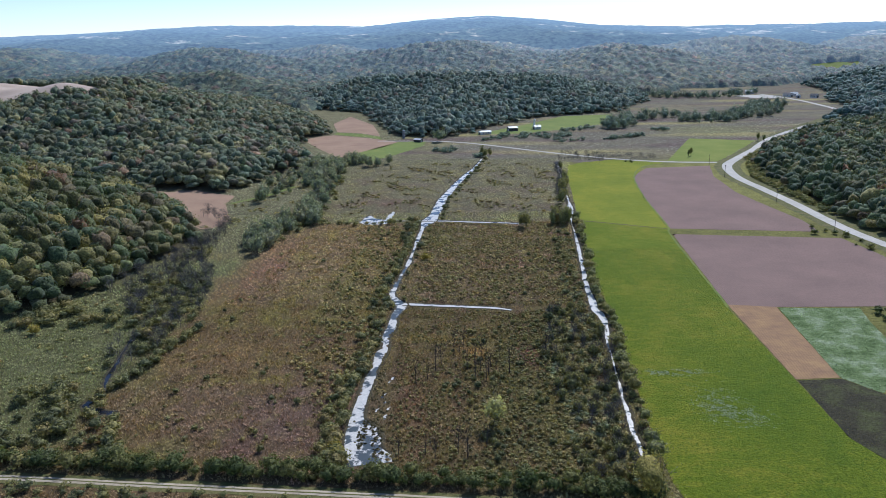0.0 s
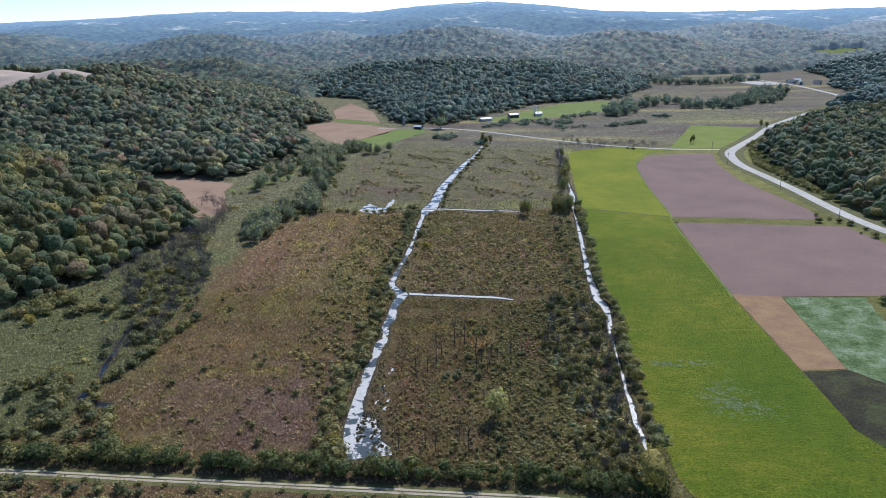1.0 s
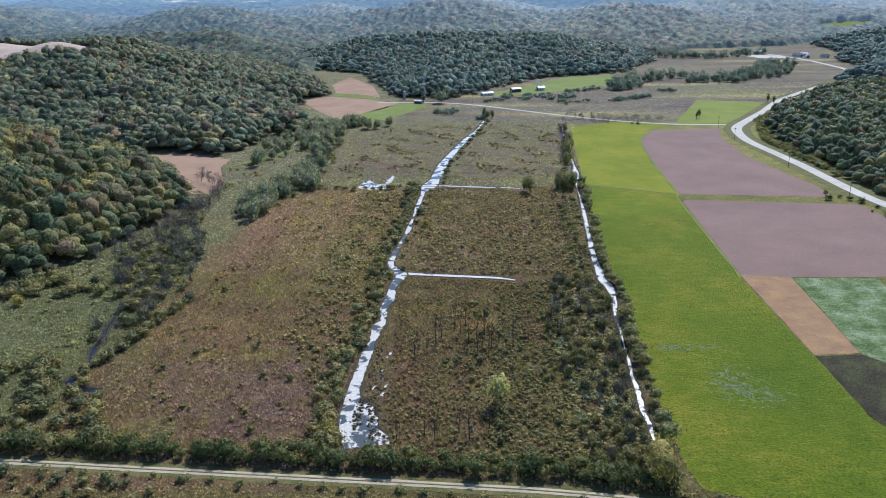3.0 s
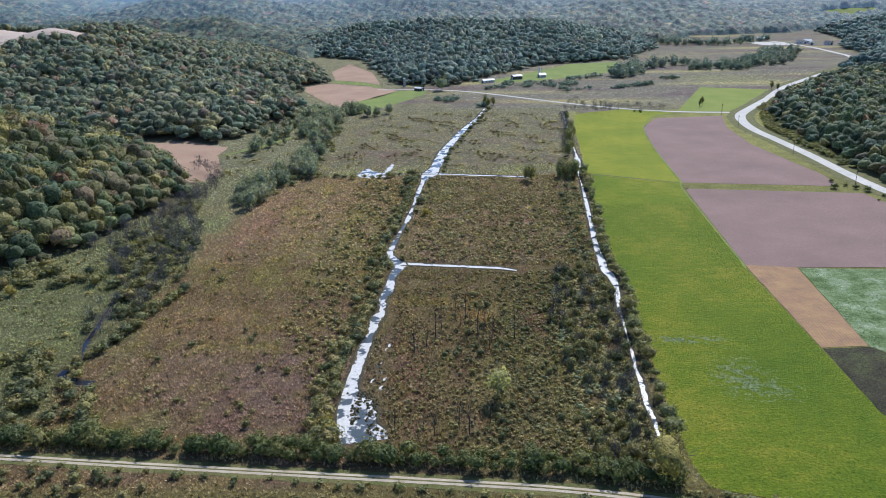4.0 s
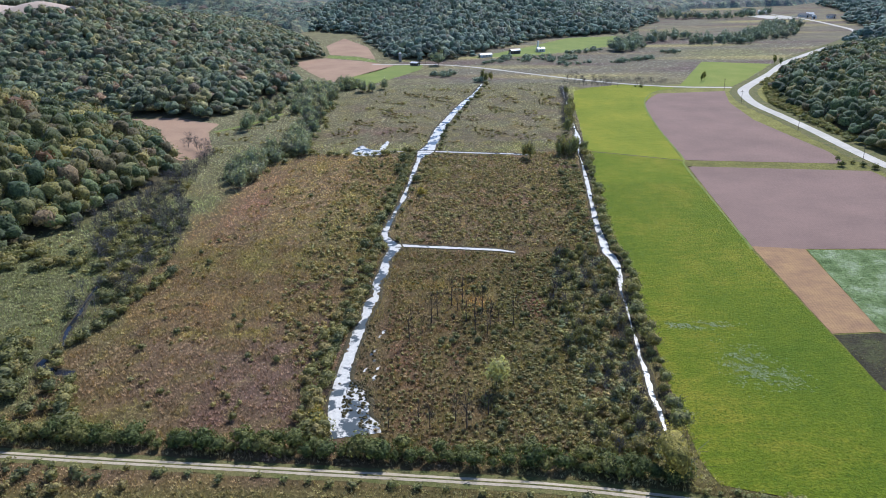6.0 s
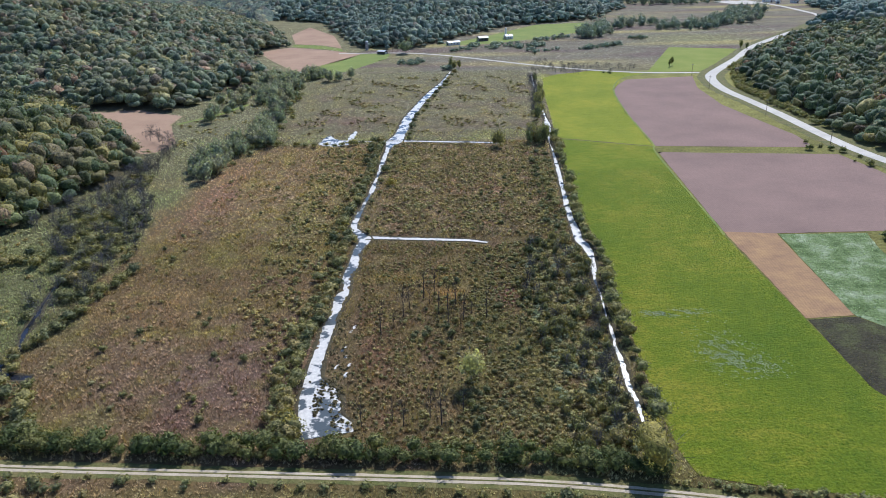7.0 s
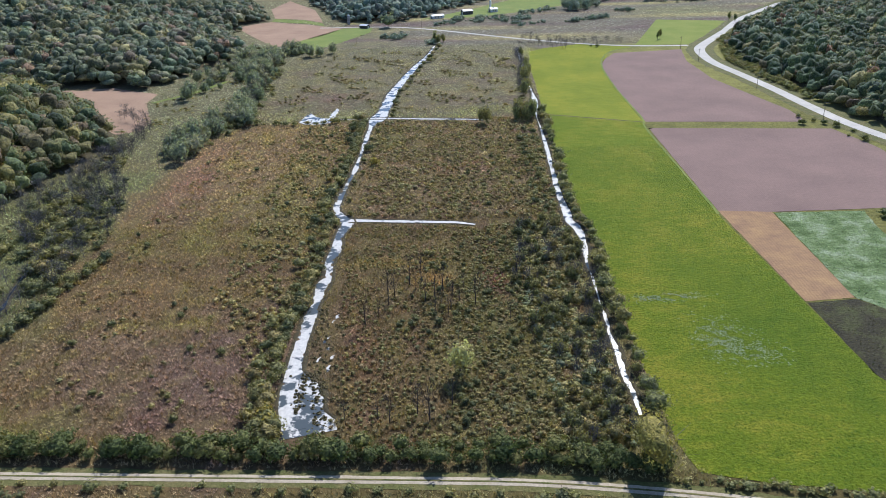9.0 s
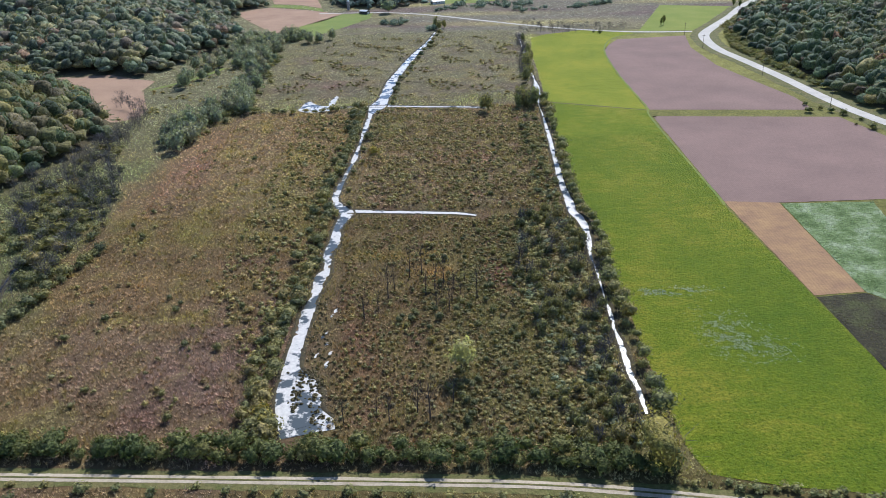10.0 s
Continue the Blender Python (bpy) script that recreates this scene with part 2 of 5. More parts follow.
HILLS = [(SPUR, 40, 130, 0.16), (LEFT_HILL, 58, 330, 0.10), (MID_HILL, 37, 190, 0.10), (RIGHT_HILL, 17, 150, 0.16), (RIGHT_BACK, 66, 260, 0.12), (FAR_HILL, 62, 320, 0.32), (BACK_RISE, 40, 190, 0.22)]


def inside(x, y, poly):
    """Signed distance of points to a polygon, positive within it."""
    x, y = np.asarray(x, float), np.asarray(y, float)
    best = np.full(x.shape, 1e12)
    odd = np.zeros(x.shape, bool)
    for (ax, ay), (bx, by) in zip(poly, poly[1:] + poly[:1]):
        dx, dy = bx - ax, by - ay
        k = np.clip(((x - ax) * dx + (y - ay) * dy) / (dx * dx + dy * dy), 0, 1)
        best = np.minimum(best, (x - ax - k * dx) ** 2 + (y - ay - k * dy) ** 2)
        if ay != by:
            odd ^= ((ay > y) != (by > y)) & (x < (bx - ax) * (y - ay) / (by - ay) + ax)
    return np.where(odd, 1, -1) * np.sqrt(best)


def along(x, y, line):
    """Distance of points to a polyline."""
    x, y = np.asarray(x, float), np.asarray(y, float)
    best = np.full(x.shape, 1e12)
    for (ax, ay), (bx, by) in zip(line, line[1:]):
        dx, dy = bx - ax, by - ay
        k = np.clip(((x - ax) * dx + (y - ay) * dy) / (dx * dx + dy * dy), 0, 1)
        best = np.minimum(best, (x - ax - k * dx) ** 2 + (y - ay - k * dy) ** 2)
    return np.sqrt(best)


def waves(x, y, size, seed):
    """Smooth uneven field from -1 to 1, made of a few turned waves."""
    r = np.random.RandomState(seed)
    total = np.zeros(np.shape(x))
    for i in range(6):
        a, p, f = r.uniform(0, 6.28), r.uniform(0, 6.28), r.uniform(0.6, 1.7) * 6.28 / size
        total = total + np.sin((x * np.cos(a) + y * np.sin(a)) * f + p + 0.8 * np.sin((x * np.sin(a) - y * np.cos(a)) * f * 0.7 + p))
    return total / 3.2


def ground_z(x, y):
    """Height of the land: a flat valley floor, and wooded hills that rise from their feet."""
    x, y = np.asarray(x, float), np.asarray(y, float)
    z = np.zeros(x.shape)
    for i, (poly, top, run, uneven) in enumerate(HILLS):
        s = np.clip(inside(x, y, poly) / run, 0, 1)
        s = s * (0.55 + s * (1.35 - 0.9 * s))
        z = np.maximum(z, s * top * (1 + uneven * waves(x, y, 520 if top == 62 else 260, 40 + i) + 0.06 * waves(x, y, 95, 60 + i)))
    return z


# ---- mesh helpers ----
def mesh_np(name, verts, faces, mat, tint=None, facets=False):
    """A mesh from arrays; all faces have the same number of corners."""
    me = bpy.data.meshes.new(name)
    verts, faces = np.asarray(verts, np.float32), np.asarray(faces, np.int32)
    k = faces.shape[1]
    me.vertices.add(len(verts))
    me.vertices.foreach_set("co", verts.ravel())
    me.loops.add(faces.size)
    me.loops.foreach_set("vertex_index", faces.ravel())
    me.polygons.add(len(faces))
    me.polygons.foreach_set("loop_start", np.arange(0, faces.size, k, dtype=np.int32))
    me.update(calc_edges=True)
    if tint is not None:
        at = me.attributes.new("tint", "FLOAT_COLOR", "POINT")
        rgba = np.ones((len(verts), 4), np.float32)
        rgba[:, :3] = tint
        at.data.foreach_set("color", rgba.ravel())
    if facets:
        me.attributes.new("sharp_face", "BOOLEAN", "FACE").data.foreach_set("value", np.ones(len(faces), bool))
    me.materials.append(mat)
    return me


def part(name, me, parent=None, label=""):
    ob = new(name, me)
    ob.parent = parent
    return tagged(ob, label) if label else ob


def structure(name, me, label, category):
    return tagged(new(name, me), label, category, kind="structure")


def stuff(name, me, label, category):
    return tagged(new(name, me), label, category, kind="stuff")


def smooth_line(pts, step):
    """A polyline resampled along a Catmull-Rom curve."""
    p = np.array(pts, float)
    p = np.vstack([2 * p[0] - p[1], p, 2 * p[-1] - p[-2]])
    out = []
    for i in range(1, len(p) - 2):
        n = max(1, int(np.linalg.norm(p[i + 1][:2] - p[i][:2]) / step))
        for k in range(n):
            t = k / n
            out.append(0.5 * (2 * p[i] + (p[i + 1] - p[i - 1]) * t + (2 * p[i - 1] - 5 * p[i] + 4 * p[i + 1] - p[i + 2]) * t * t + (3 * p[i] - p[i - 1] - 3 * p[i + 1] + p[i + 2]) * t ** 3))
    out.append(p[-2])
    return np.array(out)


def ribbon(name, pts, mat, step=4.0, profile=((-1, 0.0), (1, 0.0)), lift=0.06, ragged=0.0, seed=1):
    """A strip along (x, y, half width) points, with a cross profile of (side, height)."""
    r = np.random.RandomState(seed)
    line = smooth_line(pts, step)
    d = np.gradient(line[:, :2], axis=0)
    d /= np.linalg.norm(d, axis=1)[:, None] + 1e-9
    nrm = np.stack([d[:, 1], -d[:, 0]], 1)
    rows = []
    for side, h in profile:
        w = line[:, 2] * side
        if ragged:
            slow = np.convolve(r.normal(0, 1, len(line) + 8), np.ones(7) / 7 ** 0.5, "same")[4:-4]
            w = w + ragged * (0.55 * slow + 0.6 * r.normal(0, 1, len(line))) * np.minimum(1, line[:, 2])
        q = line[:, :2] + nrm * w[:, None]
        rows.append(np.column_stack([q, ground_z(q[:, 0], q[:, 1]) + lift + h]))
    v = np.concatenate(rows)
    n, faces = len(line), []
    for j in range(len(profile) - 1):
        i = np.arange(n - 1) + j * n
        faces.append(np.stack([i, i + n, i + n + 1, i + 1], 1))
    return mesh_np(name, v, np.concatenate(faces), mat)


def sheet(name, poly, mat, step=4.0, lift=0.08, rough_edge=0.0, seed=3):
    """A field draped over the land within a polygon."""
    p = np.array(poly, float)
    xs, ys = np.arange(p[:, 0].min() - step, p[:, 0].max() + 2 * step, step), np.arange(p[:, 1].min() - step, p[:, 1].max() + 2 * step, step)
    gx, gy = np.meshgrid(xs, ys, indexing="ij")
    wob = rough_edge * waves(gx, gy, 14, seed)
    cx, cy = gx[:-1, :-1] + step / 2, gy[:-1, :-1] + step / 2
    d = inside(gx, gy, poly) > 0
    keep = (inside(cx, cy, poly) > 0) | d[:-1, :-1] | d[1:, :-1] | d[:-1, 1:] | d[1:, 1:]
    x, y = gx.ravel().copy(), gy.ravel().copy()
    out = inside(x, y, poly)
    near = np.where((out < 0) & (out > -1.6 * step))[0]
    for i in near:
        best, bd = None, 1e12
        for (ax, ay), (bx, by) in zip(poly, poly[1:] + poly[:1]):
            dx, dy = bx - ax, by - ay
            k = min(1, max(0, ((x[i] - ax) * dx + (y[i] - ay) * dy) / (dx * dx + dy * dy)))
            q = (ax + k * dx, ay + k * dy)
            dd = (x[i] - q[0]) ** 2 + (y[i] - q[1]) ** 2
            if dd < bd:
                best, bd = q, dd
        x[i], y[i] = best
    x, y = x + wob.ravel(), y + wob.ravel() * 0.6
    ni, nj = gx.shape
    i, j = np.where(keep)
    a = i * nj + j
    faces = np.stack([a, a + nj, a + nj + 1, a + 1], 1)
    used, inv = np.unique(faces.ravel(), return_inverse=True)
    v = np.column_stack([x, y, ground_z(x, y) + lift])[used]
    return mesh_np(name, v, inv.reshape(-1, 4), mat)


# ---- plan: water, ways and fields ----
DITCH_WEST = [(-26.4, 187, 6.7), (-27.2, 190, 6.9), (-29.6, 195, 5.8), (-30.6, 204, 5.9), (-32.2, 210, 4.5), (-34, 216, 2.35), (-33.6, 231, 1.85), (-32.6, 247, 2.1), (-31.7, 256, 1.4), (-30.6, 270, 2.4), (-29.4, 275, 1.5), (-29.9, 288, 1.7), (-28.4, 297, 2.2), (-28, 312, 1.6), (-25.6, 326, 2.9), (-28.6, 333, 2.0), (-31.4, 341, 1.5), (-31, 353, 1.5), (-28.2, 378, 0.8), (-25.9, 397, 1.4), (-24.8, 417, 0.7), (-23.2, 440, 1.3), (-20.8, 478, 1.6), (-17.4, 494, 5.2), (-14.6, 509, 3.53), (-11.9, 534, 3.82), (-9, 561, 3.6), (-2.2, 601, 2.81), (4.3, 635, 2.81), (12.5, 672, 2.38), (20.3, 706, 1.66), (28.6, 757, 0.86)]
DITCH_EAST = [(55.6, 188, 0.48), (56.5, 198, 0.72), (56.6, 206, 1.02), (57.8, 221, 0.78), (57.9, 228, 0.54), (59.3, 238, 0.72), (59.8, 248, 0.3), (61.4, 263, 0.48), (61.8, 270, 0.36), (62.4, 279, 0.6), (64, 287, 1.14), (65.6, 301, 1.32), (66.2, 310, 2.28), (64.3, 317, 1.68), (65.1, 327, 1.92), (65.6, 341, 1.38), (66.8, 357, 1.56), (68.6, 374, 1.2), (71, 398, 1.08), (74.2, 431, 1.08), (76.9, 459, 0.6), (78.4, 482, 0.18), (80.2, 496, 0.84), (82.4, 512, 1.92), (84.3, 529, 2.16), (86.9, 555, 0.72), (92.6, 629, 0.48), (98.4, 699, 0.84), (101.1, 729, 1.08)]
CROSS_NEAR = [(-25, 328, 1.7), (-18, 327, 1.4), (-5, 325, 1.3), (7, 323, 1.25), (19, 321, 1.1), (26, 318, 0.6)]
CROSS_FAR = [(-46, 496, 0.5), (-30, 495.5, 0.7), (-15, 495, 1.7), (-3, 493, 1.5), (15, 489.5, 1.4), (33, 486.5, 1.3), (47, 483, 1.1)]
POOL = [(-65, 493), (-63, 507), (-60, 515), (-56, 505), (-50, 500), (-44, 499), (-45, 489), (-54, 485), (-61, 487)]
POOL_ARM = [(-48, 499), (-47, 514), (-44.5, 526), (-42, 521), (-43.5, 502)]
CREEK_LINE = [(-118, 221, 1.3), (-125, 222, 1.5), (-131, 226, 1.3), (-131, 232, 1.1), (-130, 238, 0.3), (-133, 249, 0.9), (-135, 262, 0.9), (-137, 272, 0.3), (-139, 286, 0.3), (-140, 293, 0.8), (-142, 300, 0.3)]
TRACK = [(-420, 212, 1.35), (-200, 188, 1.35), (-123, 180.6, 1.35), (-92, 177.4, 1.35), (-45, 172.8, 1.35), (2, 168.2, 1.35), (28, 165.2, 1.35), (54, 160.3, 1.35), (110, 148, 1.35), (300, 112, 1.35)]
FARM_ROAD = [(-90, 900, 2.2), (-40, 896, 2.4), (-4, 886, 2.6), (33, 860, 2.6), (72, 822, 2.6), (110, 785, 2.6), (158, 746, 2.6), (205, 723, 2.6), (252, 715, 2.8)]
ROAD = [(300, 270, 4.0), (275, 340, 4.0), (258, 400, 4.0), (250, 442, 4.0), (248, 484, 4.0), (248, 536, 4.0), (246, 589, 4.0), (244, 630, 4.0), (248, 668, 4.2), (258, 702, 4.6), (282, 741, 4.2), (315, 791, 4.0), (363, 869, 4.0), (417, 937, 4.0), (470, 1000, 4.0), (545, 1090, 4.0), (588, 1180, 4.0), (598, 1260, 4.0), (602, 1340, 4.0), (598, 1420, 4.0), (585, 1480, 4.0)]
HAY_STRIP = [(109, 709), (100, 650), (93, 574), (84, 488), (77, 412), (72, 347), (71, 311), (69, 287), (66, 247), (63, 217), (62, 194), (61, 176), (63, 166), (78, 161), (97, 157), (140, 148), (123, 200), (124, 240), (125.5, 316), (127, 330), (135, 445), (139, 478), (145, 552), (156, 640), (178, 700), (203, 718), (160, 742), (125, 726)]
HAY_NEAR = [(84, 489), (77, 412), (72, 347), (71, 311), (69, 287), (66, 247), (63, 217), (62, 194), (61, 176), (63, 166), (78, 161), (97, 157), (140, 148), (123, 200), (124, 240), (125.5, 316), (127, 330), (135, 445), (138, 463)]
HAY_BEYOND = [(109, 709), (100, 650), (93, 574), (84, 489), (138, 463), (139, 478), (145, 552), (156, 640), (178, 700), (203, 718), (160, 742), (125, 726)]
BROWN_FAR = [(157, 649), (179, 690), (240, 698), (226, 644), (221, 576), (227, 520), (232, 480), (229, 452), (139, 465), (145, 561)]
BROWN_NEAR = [(137, 451), (235, 436), (240, 398), (236, 370), (200, 317), (148, 318), (127, 322)]
ORANGE = [(127, 322), (148, 318), (141, 243), (124.5, 242)]
LEAFY_CROP = [(148.5, 317), (185, 315), (181, 300), (177, 276), (165, 250), (150, 230), (141, 243)]
DARK_STRIP = [(124.5, 241), (141, 242), (150, 229), (152, 205), (135, 165), (123, 200)]
ARC_FIELD = [(-262, 598), (-250, 612), (-215, 612), (-176, 588), (-176, 560), (-166, 530), (-157, 505), (-158, 488), (-170, 478), (-187, 496), (-200, 535), (-235, 575)]
MID_FIELD = [(-180, 914), (-153, 963), (-106, 931), (-65, 891), (-80, 850), (-101, 815), (-119, 775), (-156, 855)]
MID_FIELD_BACK = [(-171, 1090), (-159, 1186), (-112, 1069), (-94, 966), (-91, 944), (-117, 977), (-152, 994)]
MID_GRASS = [(-116, 768), (-101, 815), (-65, 891), (-32, 890), (-34, 855), (-61, 793), (-91, 739)]
MEADOW_FAR = [(22, 948), (58, 990), (99, 1045), (165, 1145), (239, 1159), (240, 1110), (212, 1046), (140, 985), (90, 952)]
LIME_FIELD = [(208, 727), (276, 884), (345, 858), (300, 790), (272, 742), (254, 722)]
PLATEAU = [(-640, 890), (-541, 908), (-525, 918), (-513, 930), (-472, 926), (-440, 948), (-490, 1075), (-560, 1190), (-700, 1200), (-850, 1150), (-850, 920)]
PLATEAU_BACK = [(-1072, 2040), (-1037, 2025), (-940, 2030), (-955, 2085), (-1040, 2090)]
FAR_GREEN = [(865, 1918), (922, 1909), (1024, 1950), (1027, 1990), (947, 1975), (900, 1960)]
FAR_PALE = [(-240, 2140), (-154, 2130), (-125, 2145), (-150, 2215), (-218, 2175)]
LANE = [(-128, 745, 1.2), (-117, 777, 1.4), (-88, 831, 1.4), (-60, 885, 1.4), (-40, 893, 1.4)]
SUMMER_LANE = [(-172, 560, 2.0), (-150, 590, 2.0), (-135, 625, 2.0)]

xs = np.concatenate([-np.geomspace(960, 4700, 18)[::-1], np.arange(-948, -450, 12.0), np.arange(-450, 451, 6.0), np.arange(462, 950, 12.0), np.geomspace(960, 4700, 18)])
ys = np.concatenate([-np.geomspace(60, 3000, 14)[::-1], np.arange(-40, 140, 20.0), np.arange(140, 800, 6.0), np.arange(800, 1600, 11.0), np.geomspace(1612, 4700, 45)])


def cover(x, y):
    """Colour of the plant cover on the open ground: sedge, reed, meadow and wood floor, brightened with distance."""
    c = np.tile(np.array([0.115, 0.10, 0.045]), (len(x), 1))

    def lay(w, rgb):
        w = np.clip(w, 0, 1)[:, None]
        c[:] = c * (1 - w) + np.array(rgb) * w
    n1, n2 = waves(x, y, 60, 5), waves(x, y, 24, 6)
    west = np.clip((-26 - x) / 6, 0, 1) * np.clip((520 - y) / 20, 0, 1)
    lay(west * 0.9, (0.138, 0.110, 0.055))
    lay(west * np.clip(n1 + 0.2 * n2 - 0.1, 0, 0.8), (0.15, 0.135, 0.045))
    lay(1.3 - np.hypot((x + 58) / 34, (y - 218) / 42) + 0.4 * n2, (0.142, 0.108, 0.078))
    lay(1.1 - np.hypot((x + 92) / 26, (y - 236) / 26) + 0.4 * n2, (0.15, 0.118, 0.07))
    mid = np.clip((x + 26) / 4, 0, 1) * np.clip((75 - x) / 5, 0, 1)
    lay(mid * np.clip((y - 322) / 4, 0, 1) * np.clip((490 - y) / 4, 0, 1), (0.118, 0.104, 0.05))
    lay(mid * np.clip((318 - y) / 4, 0, 1) * 0.9, (0.128, 0.110, 0.05))
    lay(mid * np.clip((300 - y) / 30, 0, 1) * np.clip(x / 20, 0, 1), (0.135, 0.135, 0.055))
    lay(mid * np.clip(n2 * 0.9 + 0.1 * n1, 0, 0.8), (0.13, 0.095, 0.055))
    lay((1.2 - np.hypot((x + 6) / 26, (y - 283 + 0.12 * x) / 4.5) + 0.4 * n2) * 0.8, (0.20, 0.165, 0.05))
    lay((1.1 - np.hypot((x - 8) / 14, (y - 268) / 9) + 0.5 * n2) * 0.7, (0.21, 0.155, 0.055))
    lay((1.0 - np.hypot((x - 28) / 9, (y - 262) / 16) + 0.5 * n2) * 0.8, (0.16, 0.095, 0.07))
    lay(np.clip((y - 488) / 6, 0, 1) * np.clip(1 - np.abs(x) / 400, 0, 1) * 2, (0.112, 0.118, 0.060))
    lay(np.clip((y - 488) / 6, 0, 1) * np.clip((700 - y) / 40, 0, 1) * np.clip(n1 * 1.1, 0, 0.9), (0.112, 0.09, 0.060))
    lay(np.clip((y - 488) / 6, 0, 1) * np.clip((745 - y) / 30, 0, 1) * np.clip(-n1 + 0.4 * n2, 0, 0.8), (0.128, 0.142, 0.056))
    lay(np.clip((y - 745) / 25, 0, 1) * np.clip((x + 20) / 30, 0, 1), (0.102, 0.106, 0.074))
    beyond = np.clip((y - 745) / 25, 0, 1)
    lay(beyond * np.clip(waves(x * 0.35, y, 70, 15) + 0.3 * n1, 0, 0.95), (0.088, 0.074, 0.062))
    lay(beyond * np.clip(waves(x * 0.3, y * 1.2, 90, 16) - 0.1, 0, 0.95), (0.180, 0.182, 0.076))
    lay(beyond * np.clip(1.1 - np.hypot((x - 330) / 90, (y - 960) / 45), 0, 0.7), (0.128, 0.148, 0.060))
    lay(np.clip((-118 - x + 7 * n2 + 6 * n1) / 10, 0, 1) * np.clip((430 - y) / 30, 0, 1) * np.clip((y - 195) / 10, 0, 1) * 0.9, (0.108, 0.128, 0.055))
    lay(np.clip((-102 - x + 8 * n2 + 8 * n1 + 0.1 * (y - 480)) / 14, 0, 1) * np.clip((y - 400) / 30, 0, 1), (0.112, 0.12, 0.062))
    lay((168 - y + 0 * x) / 4, (0.118, 0.112, 0.044))
    lay(np.clip((x - 100) / 10, 0, 1) * np.clip((740 - y) / 10, 0, 1), (0.16, 0.18, 0.05))
    for poly, *_ in HILLS:
        lay(inside(x, y, poly) / 8, (0.07, 0.068, 0.038))
    n3, n4 = waves(x, y, 11, 7), waves(x, y, 5.5, 8)
    marsh = np.clip((560 - y) / 60, 0, 1) * np.clip((y - 176) / 4, 0, 1) * np.clip((x + 128) / 8, 0, 1) * np.clip((80 - x) / 6, 0, 1)

    def spot(px, py, rx, ry, rgb, much=0.8, rough=0.45):
        lay((1.15 - np.hypot((x - px) / rx, (y - py) / ry) + rough * n2 + 0.25 * n3) * much, rgb)
    spot(-104, 392, 14, 60, (0.150, 0.098, 0.064), 0.8)
    spot(-84, 310, 34, 15, (0.148, 0.140, 0.048))
    spot(-54, 350, 22, 52, (0.128, 0.126, 0.046), 0.7)
    spot(-92, 268, 30, 22, (0.168, 0.128, 0.064), 0.7)
    spot(-76, 246, 30, 5, (0.160, 0.145, 0.048), 0.8)
    spot(-58, 284, 20, 5, (0.120, 0.086, 0.056), 0.7)
    spot(-100, 196, 22, 8, (0.135, 0.138, 0.048))
    spot(-70, 196, 16, 7, (0.130, 0.092, 0.066), 0.7)
    spot(-14, 226, 9, 42, (0.140, 0.096, 0.056))
    spot(22, 392, 24, 12, (0.142, 0.098, 0.062), 0.7)
    spot(6, 358, 16, 12, (0.134, 0.102, 0.060), 0.6)
    spot(-10, 448, 16, 22, (0.118, 0.122, 0.044), 0.6)
    spot(70, 456, 9, 14, (0.120, 0.088, 0.080), 0.8)
    lay(marsh * np.clip(n3 * 0.8 - 0.1, 0, 0.55), (0.128, 0.122, 0.042))
    lay(marsh * np.clip(-n3 * 0.7 + 0.3 * n4 - 0.2, 0, 0.5), (0.098, 0.076, 0.048))
    upper = np.clip((y - 500) / 30, 0, 1) * np.clip((745 - y) / 20, 0, 1) * np.clip((x + 100) / 10, 0, 1) * np.clip((100 - x) / 6, 0, 1)
    lay(upper * 0.55, (0.098, 0.096, 0.056))
    lay(upper * np.clip(n2 + 0.4 * n3, 0, 0.8), (0.128, 0.126, 0.050))
    spot(135, 735, 42, 13, (0.128, 0.124, 0.112), 0.9, 0.3)
    spot(-52, 556, 26, 18, (0.112, 0.084, 0.060), 0.8)
    spot(44, 560, 30, 10, (0.128, 0.110, 0.048), 0.6)
    c *= (1 + 0.16 * n4 * marsh)[:, None]
    # Distance brightening is put into the colour, in three steps along y.
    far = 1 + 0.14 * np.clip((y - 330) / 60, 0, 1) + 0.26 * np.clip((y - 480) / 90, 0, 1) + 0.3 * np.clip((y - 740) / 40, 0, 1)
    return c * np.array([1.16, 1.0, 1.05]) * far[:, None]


gx, gy = np.meshgrid(xs, ys, indexing="ij")
nj = len(ys)
fi, fj = np.meshgrid(np.arange(len(xs) - 1), np.arange(nj - 1), indexing="ij")
a = (fi * nj + fj).ravel()
gz = ground_z(gx, gy).ravel() + np.where(np.hypot(gx, gy).ravel() < 900, 0.05 * waves(gx.ravel(), gy.ravel(), 22, 9), 0)
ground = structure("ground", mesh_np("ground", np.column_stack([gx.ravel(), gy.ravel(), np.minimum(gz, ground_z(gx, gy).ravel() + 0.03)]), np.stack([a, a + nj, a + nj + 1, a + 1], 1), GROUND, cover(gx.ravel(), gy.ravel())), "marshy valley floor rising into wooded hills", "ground")

